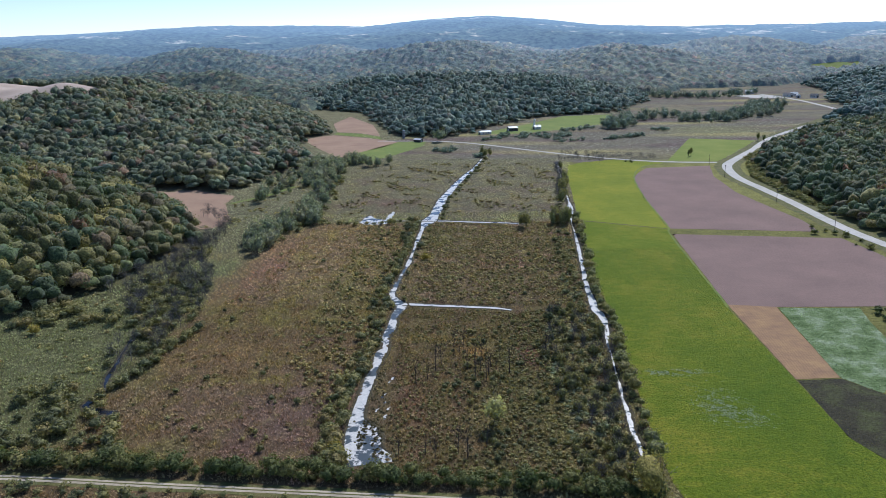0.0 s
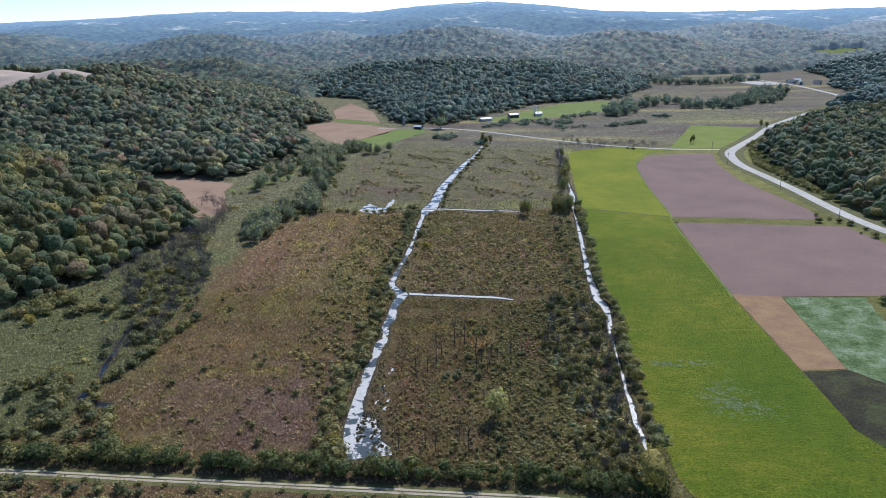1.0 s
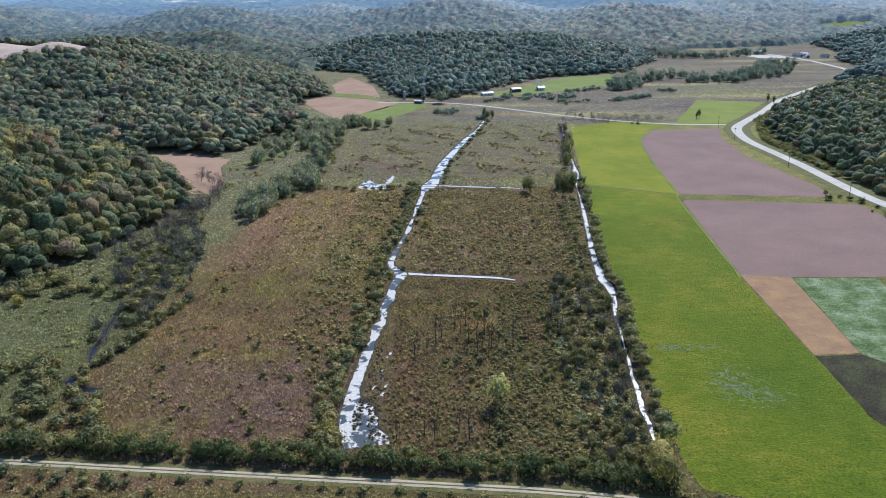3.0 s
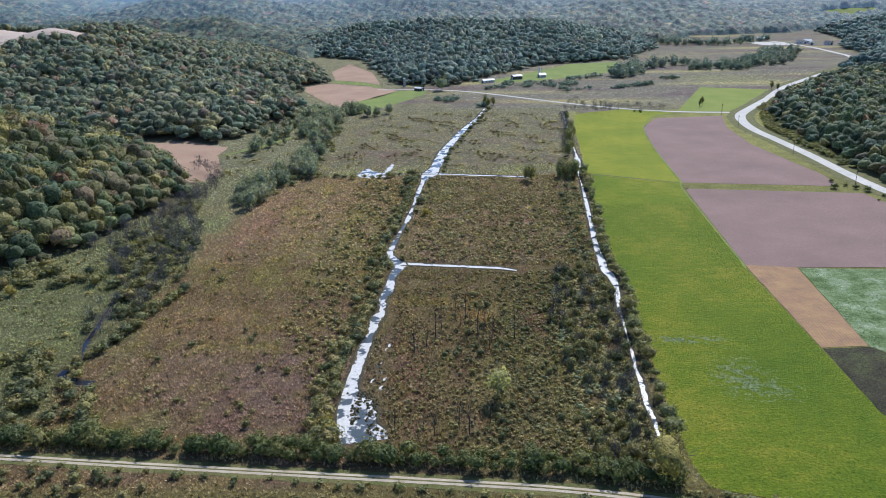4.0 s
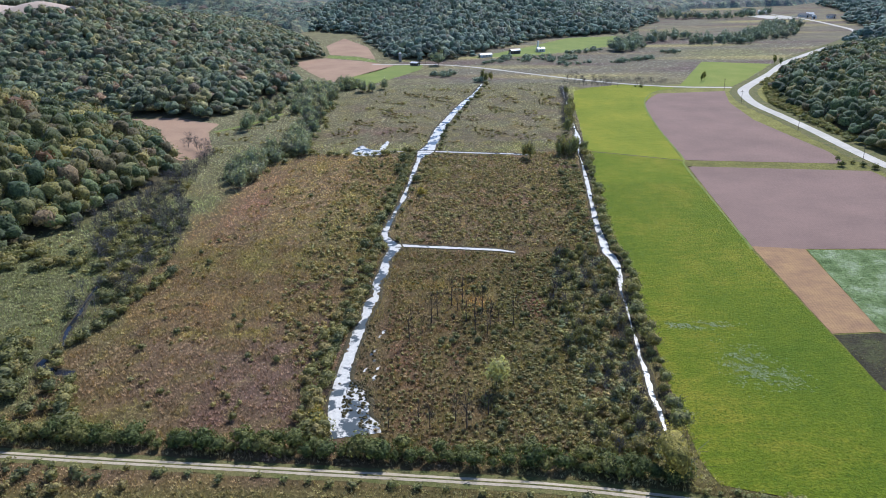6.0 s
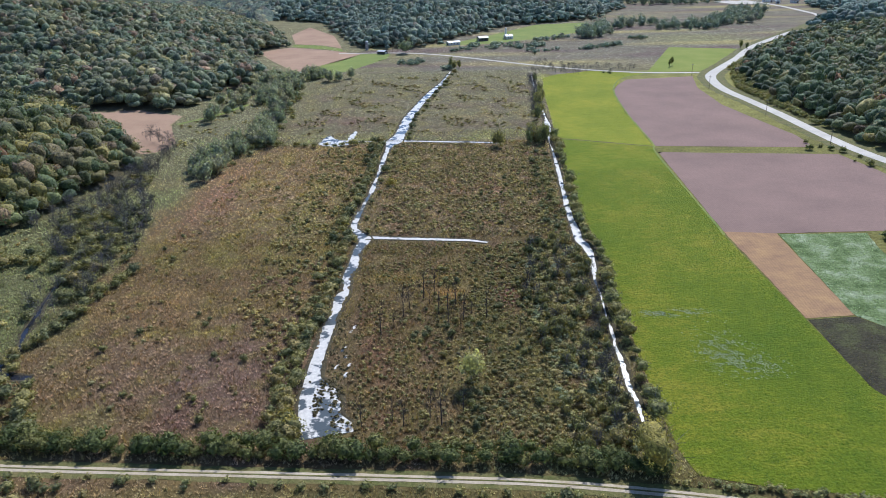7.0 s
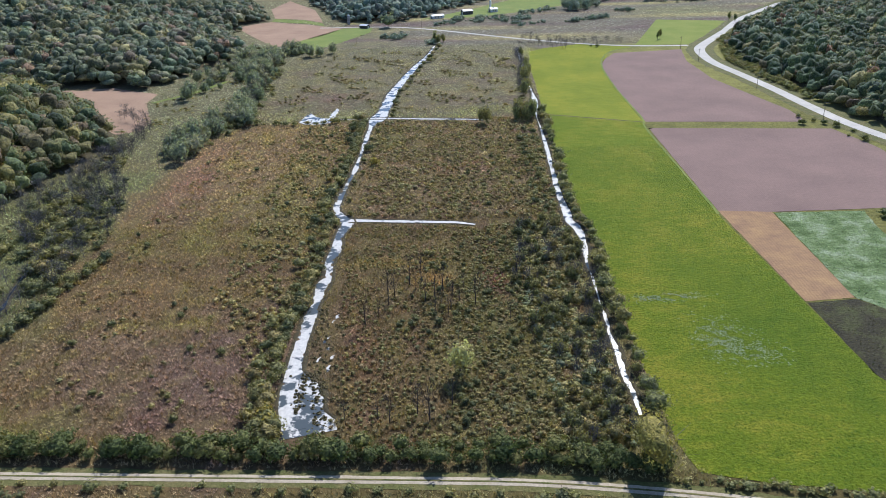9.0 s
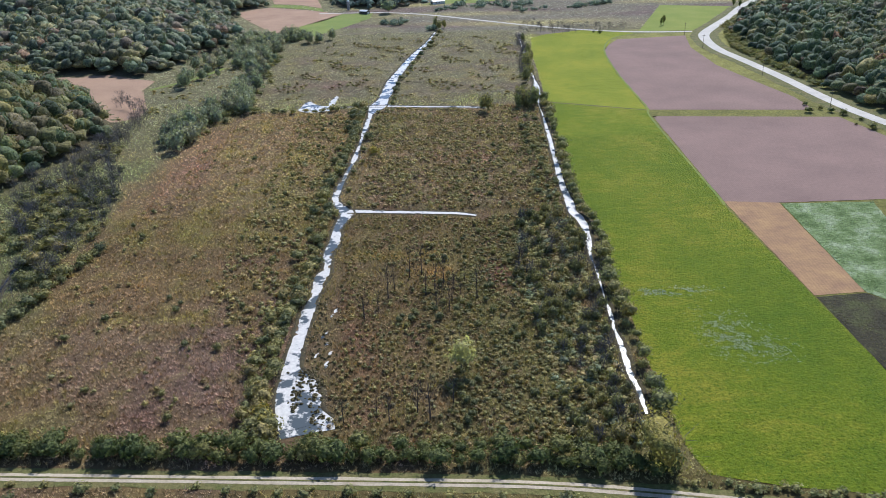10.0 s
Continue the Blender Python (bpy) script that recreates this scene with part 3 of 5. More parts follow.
# fields
for name, poly, mat, step, label, cat in (
        ("hay_field", HAY_NEAR, HAY, 4, "long bright green mown hay strip", "field"),
        ("hay_field", HAY_BEYOND, HAY_PALE, 4, "paler yellow-green hay beyond the grassy lane", "field"),
        ("bean_field", BROWN_FAR, BROWN_CROP, 5, "ripe pinkish brown bean field by the road bend", "field"),
        ("bean_field", BROWN_NEAR, BROWN_CROP, 5, "ripe pinkish brown bean field beside the hay", "field"),
        ("bean_strip", ORANGE, ORANGE_CROP, 3, "narrow orange-brown strip of dry beans", "field"),
        ("leafy_crop_field", LEAFY_CROP, GREY_GREEN, 3, "grey-green patch of broad-leaved crop", "field"),
        ("weedy_field", DARK_STRIP, DARK_CROP, 3, "dark weedy strip beside the hay field", "field"),
        ("dry_field", ARC_FIELD, PINK_CROP, 4, "bare tan field with a curved edge under the wood", "field"),
        ("dry_field", MID_FIELD, PINK_CROP, 5, "tan harvested field below the wooded hill", "field"),
        ("dry_field", MID_FIELD_BACK, PINK_CROP, 6, "tan field in the hollow between two woods", "field"),
        ("grass_field", MID_GRASS, MEADOW, 5, "pale green grass beside the farm lane", "field"),
        ("grass_field", [(-153, 968), (-152, 990), (-117, 973), (-91, 940), (-86, 914), (-106, 938)], MEADOW, 4, "green grass strip between two tan fields", "field"),
        ("meadow", MEADOW_FAR, MEADOW, 6, "light green meadow at the foot of the hill", "field"),
        ("meadow", LIME_FIELD, LIME, 6, "yellow-green meadow beside the road junction", "field"),
        ("stubble_field", PLATEAU, TAN_CROP, 9, "pale tan stubble field on the hilltop", "field"),
        ("stubble_field", PLATEAU_BACK, TAN_CROP, 12, "distant pale stubble field among woods", "field"),
        ("stubble_field", FAR_PALE, TAN_CROP, 12, "distant pale field in a wooded valley", "field"),
        ("meadow", FAR_GREEN, MEADOW, 14, "distant green meadow in a side valley", "field")):
    structure(name, sheet(name, poly, mat, step, 0.10 if step < 9 else 1.0, 0.18 if step < 9 else 0), label, cat)

# ways
structure("road", ribbon("road", ROAD, ROAD_GRAVEL, 5, ((-1, 0.0), (-0.6, 0.10), (0, 0.16), (0.6, 0.10), (1, 0.0)), 0.16, 0.05), "pale two-lane road winding along the hill foot", "road")
structure("road_verge", ribbon("road_verge", [(x, y, w + 7.0) for x, y, w in ROAD[:16]], VERGE, 5, ((-1, 0.0), (1, 0.0)), 0.12, 0.8), "mown grass verge along the road", "verge")
structure("farm_road", ribbon("farm_road", FARM_ROAD, ROAD_GRAVEL, 5, ((-1, 0.0), (0, 0.1), (1, 0.0)), 0.2, 0.1), "straight pale gravel farm road across the valley", "road")
structure("track_verge", ribbon("track_verge", [(x, y, 2.9) for x, y, w in TRACK], VERGE, 3, ((-1, 0.0), (1, 0.0)), 0.06, 0.3), "grassy verge along the gravel track", "verge")
structure("track_crown", ribbon("track_crown", [(x, y, 0.28) for x, y, w in TRACK], VERGE, 1.2, ((-1, 0.0), (0, 0.08), (1, 0.0)), 0.16, 0.05), "worn grassy strip between the wheel ruts", "grass")
structure("track", ribbon("track", [(x, y, w * 0.92) for x, y, w in TRACK], GRAVEL, 1.2, ((-1, 0.0), (-0.5, 0.03), (0, 0.04), (0.5, 0.03), (1, 0.0)), 0.10, 0.07), "pale gravel farm track with a worn crown", "track")
structure("lane", ribbon("lane", LANE, MEADOW, 4, lift=0.16, ragged=0.2), "grassy lane to the farm", "lane")
structure("lane", ribbon("lane", SUMMER_LANE, MEADOW, 4, lift=0.16, ragged=0.2), "grassy lane along the wood", "lane")

structure("field_margin", ribbon("field_margin", [(125.5, 318, 0.5), (127, 332, 0.5), (135, 447, 0.5), (139.5, 472, 0.6), (145.5, 556, 0.6), (157, 644, 0.7), (178, 698, 0.7), (205, 717, 0.9)], MEADOW, 4, lift=0.2, ragged=0.25), "yellow-green grass margin between hay and beans", "margin")

structure("field_lane", ribbon("field_lane", [(80, 492, 0.9), (100, 483, 0.9), (122, 472, 0.9), (138, 464, 0.9)], VERGE, 3, lift=0.17, ragged=0.25), "darker grassy lane across the hay strip", "lane")

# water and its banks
for i, (name, line, label) in enumerate((("ditch_water", DITCH_WEST, "water of the long drainage ditch with painted glint, widening to a pond"), ("ditch_water", DITCH_EAST, "narrow ditch with painted glint beside the hay field"), ("ditch_water", CROSS_NEAR, "narrow cross ditch between two marsh blocks"), ("ditch_water", CROSS_FAR, "thin far cross ditch through the marsh"), ("creek_water", CREEK_LINE, "dark winding creek at the marsh edge"))):
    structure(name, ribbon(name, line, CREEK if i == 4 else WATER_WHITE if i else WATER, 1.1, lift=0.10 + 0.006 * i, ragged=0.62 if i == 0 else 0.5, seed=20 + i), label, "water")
    for side in (-1, 1):
        edge = smooth_line(line, 8)
        d = np.gradient(edge[:, :2], axis=0)
        d /= np.linalg.norm(d, axis=1)[:, None]
        off = edge[:, 2] + 0.45
        pts = [(p[0] + side * q[1] * o, p[1] - side * q[0] * o, 0.75) for p, q, o in zip(edge, d, off)]
        structure("ditch_bank", ribbon("ditch_bank", pts, MUD, 2.5, ((-1, -0.1), (-0.4, 0.08), (0.4, 0.10), (1, -0.1)), 0.10, 0.15, seed=30 + i), "low muddy bank of the ditch", "bank")
for k, (x, y, w) in enumerate(((-24, 246, 0.6), (-24.9, 243, 0.4), (-26.5, 231, 0.55), (-25.2, 227, 0.4), (-23.6, 222, 0.5), (-25.8, 233, 0.35), (-27.6, 221, 0.6), (-24.4, 216, 0.7), (-27.5, 250, 0.35))):
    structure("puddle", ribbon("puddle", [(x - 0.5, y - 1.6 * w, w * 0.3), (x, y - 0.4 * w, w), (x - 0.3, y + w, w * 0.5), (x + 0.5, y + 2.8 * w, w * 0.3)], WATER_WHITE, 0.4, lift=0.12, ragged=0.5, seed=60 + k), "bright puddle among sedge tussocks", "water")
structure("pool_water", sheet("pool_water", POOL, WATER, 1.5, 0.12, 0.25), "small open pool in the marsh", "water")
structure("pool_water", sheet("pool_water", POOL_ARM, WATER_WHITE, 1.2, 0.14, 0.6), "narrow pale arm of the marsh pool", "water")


# ---- plants ----
def geodesic(times):
    """An icosahedron's corners and triangles, split a few times."""
    g = (1 + 5 ** 0.5) / 2
    v = [(-1, g, 0), (1, g, 0), (-1, -g, 0), (1, -g, 0), (0, -1, g), (0, 1, g), (0, -1, -g), (0, 1, -g), (g, 0, -1), (g, 0, 1), (-g, 0, -1), (-g, 0, 1)]
    f = [(0, 11, 5), (0, 5, 1), (0, 1, 7), (0, 7, 10), (0, 10, 11), (1, 5, 9), (5, 11, 4), (11, 10, 2), (10, 7, 6), (7, 1, 8), (3, 9, 4), (3, 4, 2), (3, 2, 6), (3, 6, 8), (3, 8, 9), (4, 9, 5), (2, 4, 11), (6, 2, 10), (8, 6, 7), (9, 8, 1)]
    v = [np.array(p, float) / np.linalg.norm(p) for p in v]
    for _ in range(times):
        mid, out = {}, []

        def half(p, q):
            k = (min(p, q), max(p, q))
            if k not in mid:
                m = v[p] + v[q]
                v.append(m / np.linalg.norm(m))
                mid[k] = len(v) - 1
            return mid[k]
        for p, q, r in f:
            pq, qr, rp = half(p, q), half(q, r), half(r, p)
            out += [(p, pq, rp), (q, qr, pq), (r, rp, qr), (pq, qr, rp)]
        f = out
    return np.array(v), np.array(f)


GEO = [geodesic(k) for k in range(3)]


def crown(seed, detail, cards, size, wide=1.0, tall=1.0, lumps=7, rough=0.08, flat=0.55):
    """A crown one unit wide and high on z = 0: the uneven outer face of several leafy lumps, with loose leaf clumps about it."""
    r = np.random.RandomState(seed)
    cen = r.normal(0, 1, (lumps, 3))
    cen[:, 2] = np.abs(cen[:, 2]) * 0.9 - 0.15
    cen /= np.linalg.norm(cen, axis=1)[:, None]
    cen *= r.uniform(0.14, 0.30, (lumps, 1))
    rad = r.uniform(0.15, 0.27, lumps)
    d, f = GEO[detail]
    along_d = d @ cen.T
    root = along_d ** 2 - (cen ** 2).sum(1)[None] + rad[None] ** 2
    reach = np.where(root > 0, along_d + np.sqrt(np.maximum(root, 0)), 0.0).max(1)
    reach = np.maximum(reach, 0.17) * (1 + r.normal(0, rough, len(d)))
    loose = rough > 0.12
    v = d * reach[:, None] * ((0.8 if loose else 0.9) if cards else 1.0)
    v[:, 2] = np.where(v[:, 2] < 0, v[:, 2] * flat, v[:, 2])
    if cards:
        k = r.randint(0, len(d), cards)
        turn = d[k] + r.normal(0, 0.28, (cards, 3))
        turn /= np.linalg.norm(turn, axis=1)[:, None]
        ad = turn @ cen.T
        rt2 = ad ** 2 - (cen ** 2).sum(1)[None] + rad[None] ** 2
        far = np.where(rt2 > 0, ad + np.sqrt(np.maximum(rt2, 0)), 0.0)
        which = far.argmax(1)
        far = np.maximum(far.max(1), 0.17)
        p = turn * far[:, None]
        n = p - cen[which]
        n = n / (np.linalg.norm(n, axis=1)[:, None] + 1e-6) + r.normal(0, 0.3, (cards, 3))
        n /= np.linalg.norm(n, axis=1)[:, None]
        u = np.cross(n, r.normal(0, 1, (cards, 3)))
        u /= np.linalg.norm(u, axis=1)[:, None]
        w = np.cross(n, u)
        s = size * r.uniform(0.5, 1.2, (cards, 1))
        p[:, 2] = np.where(p[:, 2] < 0, p[:, 2] * flat, p[:, 2])
        p = p * r.uniform(*((0.78, 1.3) if loose else (0.86, 1.2)), (cards, 1))
        q = np.stack([p - u * s, p + u * s * 0.7 - w * s * 0.6, p + w * s + n * s * 0.3], 1).reshape(-1, 3)
        f = np.vstack([f, np.arange(3 * cards).reshape(-1, 3) + len(v)])
        v = np.vstack([v, q])
    v[:, 2] += 0.5
    return v * np.array([wide, wide, tall]), f


def tuft(seed, n=9, spread=0.45):
    """A tussock of bent blades, one unit high: slim triangles that lean outwards."""
    r = np.random.RandomState(seed)
    v = []
    for i in range(n):
        a = r.uniform(0, 6.28)
        c, s = math.cos(a), math.sin(a)
        w, h, out, o = r.uniform(0.05, 0.11), r.uniform(0.5, 1.05), r.uniform(0.15, 0.75), r.uniform(0, spread)
        t = r.uniform(-0.8, 0.8)
        v += [(c * o - s * w, s * o + c * w, 0), (c * o + s * w, s * o - c * w, 0), (c * (o + out) - s * t * w, s * (o + out) + c * t * w, h)]
    return np.array(v), np.arange(3 * n).reshape(-1, 3)


def scatter_mesh(name, templates, pos, width, height, tint, mat, seed=1, trunk=None):
    """One mesh of many plants: each takes a template, a turn, a size and a tint."""
    r = np.random.RandomState(seed)
    which = r.randint(0, len(templates), len(pos))
    vs, fs, ts, base = [], [], [], 0
    for k, (tv, tf) in enumerate(templates):
        i = np.where(which == k)[0]
        if not len(i):
            continue
        a = r.uniform(0, 6.28, len(i))
        c, s = np.cos(a)[:, None], np.sin(a)[:, None]
        x, y, z = tv[:, 0][None], tv[:, 1][None], tv[:, 2][None]
        w, h = width[i][:, None], height[i][:, None]
        v = np.stack([(x * c - y * s) * w + pos[i, 0:1], (x * s + y * c) * w + pos[i, 1:2], z * h + pos[i, 2:3]], 2)
        vs.append(v.reshape(-1, 3))
        fs.append((tf[None] + (np.arange(len(i)) * len(tv))[:, None, None] + base).reshape(-1, tf.shape[1]))
        ts.append(np.repeat(tint[i], len(tv), axis=0))
        base += len(i) * len(tv)
    return mesh_np(name, np.concatenate(vs), np.concatenate(fs), mat, np.concatenate(ts))


def jittered(x0, x1, y0, y1, step, seed):
    r = np.random.RandomState(seed)
    x, y = np.meshgrid(np.arange(x0, x1, step), np.arange(y0, y1, step * 0.87))
    x = x + (np.arange(x.shape[0]) % 2)[:, None] * step / 2
    x, y = x.ravel(), y.ravel()
    return x + r.uniform(-0.38, 0.38, len(x)) * step, y + r.uniform(-0.38, 0.38, len(x)) * step


AUTUMN = np.array([(0.040, 0.066, 0.026), (0.052, 0.080, 0.028), (0.066, 0.094, 0.030), (0.082, 0.102, 0.032), (0.105, 0.110, 0.034), (0.145, 0.135, 0.036), (0.19, 0.165, 0.04), (0.17, 0.095, 0.04), (0.12, 0.085, 0.04), (0.115, 0.10, 0.045)])


def wood_tints(x, y, seed, gold=1.0):
    r = np.random.RandomState(seed)
    n = np.clip(0.5 + 0.35 * waves(x, y, 120, seed) + 0.15 * waves(x, y, 45, seed + 1), 0, 1)
    warm = np.clip(n[:, None] * gold, 0, 1.3)
    w = np.array([2.2, 2.4, 2.2, 1.6, 0.5, 0.1, 0.04, 0.05, 0.1, 0.15])[None] * (1 - 0.4 * warm) + np.array([0, 0.2, 0.6, 1.2, 2.1, 1.5, 0.55, 0.25, 0.4, 0.55])[None] * warm
    w = np.cumsum(w / w.sum(1, keepdims=True), axis=1)
    k = (r.uniform(0, 1, (len(x), 1)) > w).sum(1).clip(0, len(AUTUMN) - 1)
    return np.array([1.08, 1.0, 1.08]) * AUTUMN[k] * r.uniform(1.2, 1.9, (len(x), 1))


OPEN_GROUND = [ARC_FIELD, MID_FIELD, MID_FIELD_BACK, MID_GRASS, MEADOW_FAR, LIME_FIELD, PLATEAU, PLATEAU_BACK, FAR_GREEN, FAR_PALE]


def wood(name, label, poly, step, detail, cards, seed, tall=(11, 17), wide=(8.5, 13), gold=1.0, inset=2.0, pale_haze=None, leaf=LEAF, size=0.055):
    p = np.array(poly)
    x, y = jittered(p[:, 0].min(), p[:, 0].max(), p[:, 1].min(), p[:, 1].max(), step, seed)
    rim = np.random.RandomState(seed + 3).uniform(-5, 5, len(x))
    ok = (inside(x, y, poly) > inset + rim) & (x > -0.62 * y - 15) & (x < 0.64 * y + 10)
    for f in OPEN_GROUND:
        ok &= inside(x, y, f) < -3
    ok &= along(x, y, [q[:2] for q in ROAD]) > 11
    x, y = x[ok], y[ok]
    r = np.random.RandomState(seed + 5)
    edge = np.clip(inside(x, y, poly) / 25, 0.0, 1)
    h = r.uniform(*tall, len(x)) * (0.5 + 0.5 * edge ** 0.7)
    w = r.uniform(*wide, len(x)) * (0.75 + 0.25 * edge)
    t = wood_tints(x, y, seed + 9, gold)
    # Pale tint mixed into the leaf colour: stands in for haze on farther hills.
    if pale_haze is not None:
        t = t * (1 - pale_haze[3]) + np.array(pale_haze[:3]) * pale_haze[3]
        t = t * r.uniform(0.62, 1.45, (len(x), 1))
    temps = [crown(seed * 10 + i, detail, cards, size, 1.35, 1.25, 8 + i % 4, 0.10) for i in range(9)]
    temps = [(v, f[v[f][:, :, 2].mean(1) > 0.3]) for v, f in temps]
    z = ground_z(x, y)
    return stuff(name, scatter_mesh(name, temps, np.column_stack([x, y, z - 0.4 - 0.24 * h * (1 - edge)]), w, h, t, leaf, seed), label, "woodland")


wood("woods", "dense autumn broadleaf wood on the near spur", SPUR, 7.0, 1, 120, 11, gold=2.8, pale_haze=(0.30, 0.31, 0.22, 0.12))
wood("woods", "dark autumn broadleaf wood on the long hill", LEFT_HILL, 8.5, 1, 40, 12, tall=(9, 15.5), wide=(8, 14.5), gold=3.4, pale_haze=(0.40, 0.44, 0.40, 0.20), size=0.085)
wood("woods", "dense green broadleaf wood on the middle hill", MID_HILL, 8.8, 1, 24, 13, tall=(8, 15), wide=(7, 13.5), gold=1.3, pale_haze=(0.36, 0.46, 0.46, 0.38), size=0.09)
wood("woods", "dark green wood on the hill above the road", RIGHT_HILL, 7.6, 1, 80, 14, gold=1.1, pale_haze=(0.28, 0.34, 0.34, 0.09))
wood("woods", "distant dark wood on the far side hill", RIGHT_BACK, 9.8, 1, 10, 15, tall=(9, 17), wide=(8, 15), gold=1.0, pale_haze=(0.22, 0.32, 0.33, 0.50), size=0.1)

# far hills: one closed canopy of domed crowns, each crown with its own height and tint
fx, fy = np.meshgrid(np.arange(-1800, 1850, 4.6), np.concatenate([np.arange(1250, 2130, 5.4), np.arange(2130, 2700, 14)]), indexing="ij")
CELL = 11.5
near2, cell = np.full(fx.shape, 1e9), np.zeros(fx.shape, int)
ci, cj = np.floor(fx / CELL).astype(int), np.floor(fy / CELL).astype(int)
fr = np.random.RandomState(17)
jx, jy = fr.uniform(0.08, 0.92, (512, 512)), fr.uniform(0.08, 0.92, (512, 512))
for di in (-1, 0, 1):
    for dj in (-1, 0, 1):
        a, b = ci + di, cj + dj
        d2 = (fx - (a + jx[a % 512, b % 512]) * CELL) ** 2 + (fy - (b + jy[a % 512, b % 512]) * CELL) ** 2
        closer = d2 < near2
        near2, cell = np.where(closer, d2, near2), np.where(closer, (a % 512) * 512 + b % 512, cell)
crown_h = fr.uniform(9, 17, 512 * 512)[cell]
dome = np.sqrt(np.clip(1 - near2 / (CELL * 0.92) ** 2, 0, 1))
fin = np.maximum(inside(fx, fy, FAR_HILL), inside(fx, fy, BACK_RISE))
for f in (PLATEAU_BACK, FAR_GREEN, FAR_PALE):
    fin = np.minimum(fin, -inside(fx, fy, f))
fz = ground_z(fx, fy) - 0.5 + np.clip((fin + 2) / 10, 0, 1) * crown_h * (0.1 + 0.9 * dome) + fr.uniform(-0.7, 0.7, fx.shape)
fn = fx.shape[1]
fa, fb = np.meshgrid(np.arange(fx.shape[0] - 1), np.arange(fn - 1), indexing="ij")
fk = (fin[:-1, :-1] > -8) & (np.abs(fx[:-1, :-1]) < 0.66 * fy[:-1, :-1] + 40)
q = (fa * fn + fb)[fk]
ft = wood_tints(fx.ravel(), fy.ravel(), 19, 1.5)
lead = np.zeros(512 * 512, int)
lead[cell.ravel()] = np.arange(cell.size)
# A blue-green haze tint is mixed into each crown's colour.
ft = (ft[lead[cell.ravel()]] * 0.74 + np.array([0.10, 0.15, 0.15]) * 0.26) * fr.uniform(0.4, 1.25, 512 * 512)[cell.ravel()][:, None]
stuff("far_woods", mesh_np("far_woods", np.column_stack([fx.ravel(), fy.ravel(), fz.ravel()]), np.stack([q, q + fn, q + fn + 1, q + 1], 1), HAZE_GLOW_LEAF, ft), "distant woods on far hills, blue haze in colour and glow", "woodland")


# marsh sedge
def sedge(name, label, x0, x1, y0, y1, step, tall, seed, wide=1.0, lift=2.6, vary=0.5):
    x, y = jittered(x0, x1, y0, y1, step, seed)
    ok = (x > -0.62 * y - 25) & (x < 0.66 * y + 20)
    for line, gap in ((DITCH_WEST, 0.3), (DITCH_EAST, 0.5), (CROSS_NEAR, 1.5), (CROSS_FAR, 2.0), (CREEK_LINE, 0.2)):
        s = smooth_line(line, 5)
        for k in range(0, len(s) - 1, 3):
            seg = s[k:k + 4]
            ok &= along(x, y, [tuple(q[:2]) for q in seg]) > seg[:, 2].mean() + gap
    ok &= along(x, y, [q[:2] for q in TRACK]) > 3.3
    for px, py in ((-24, 245), (-26.3, 229), (-24.4, 219), (-27.6, 221)):
        ok &= np.hypot((x - px) / 1.6, (y - py) / 3.4) > 1
    for f in (HAY_STRIP, BROWN_NEAR, BROWN_FAR, ORANGE, LEAFY_CROP, DARK_STRIP, POOL, POOL_ARM, *OPEN_GROUND[:6]):
        ok &= inside(x, y, f) < 0.6
    for f in (SPUR, LEFT_HILL, MID_HILL, RIGHT_HILL):
        ok &= inside(x, y, f) < 4
    for way in (ROAD, FARM_ROAD):
        ok &= along(x, y, [q[:2] for q in way]) > 6
    x, y = x[ok], y[ok]
    r = np.random.RandomState(seed)
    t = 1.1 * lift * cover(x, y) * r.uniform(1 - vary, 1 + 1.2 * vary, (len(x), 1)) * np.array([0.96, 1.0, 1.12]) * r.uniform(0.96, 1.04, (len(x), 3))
    h = r.uniform(0.5, 1.2, len(x)) * tall * (1 + 0.35 * waves(x, y, 18, seed))
    pos = np.column_stack([x, y, ground_z(x, y) - 0.02])
    return stuff(name, scatter_mesh(name, [tuft(seed + i) for i in range(8)], pos, r.uniform(0.7, 1.25, len(x)) * wide, h, t, GRASS, seed), label, "sedge")


sedge("marsh_sedge", "brown and olive marsh sedge in tussocks", -210, 64, 130, 330, 1.15, 0.85, 71, 0.9, 2.7, 0.46)
sedge("marsh_sedge", "brown sedge between the cross ditches", -230, 76, 330, 520, 1.9, 0.9, 72, 1.25, 3.5, 0.46)
sedge("marsh_sedge", "olive sedge of the far marsh", -240, 110, 520, 760, 2.8, 0.6, 73, 2.0, 2.3, 0.3)
hx, hy = jittered(60, 160, 150, 420, 1.5, 75)
hk = inside(hx, hy, HAY_STRIP) > 0.5
hx, hy = hx[hk], hy[hk]
hr = np.random.RandomState(76)
ht = np.array([0.074, 0.128, 0.007]) * hr.uniform(0.8, 1.2, (len(hx), 1)) * (1 + np.outer(0.25 * waves(hx, hy, 30, 77), np.array([1, 0.2, 0.2])))
stuff("hay_grass", scatter_mesh("hay_grass", [tuft(900 + i) for i in range(6)], np.column_stack([hx, hy, 0.08 + 0 * hx]), hr.uniform(0.6, 1.1, len(hx)), hr.uniform(0.12, 0.34, len(hx)), ht, GRASS, 78), "short green grass tufts of the hay strip", "grass")
sedge("meadow_grass", "rough grass around the fields and beyond the road", -260, 460, 745, 1180, 6.0, 0.6, 74, 3.0, 1.6, 0.2)



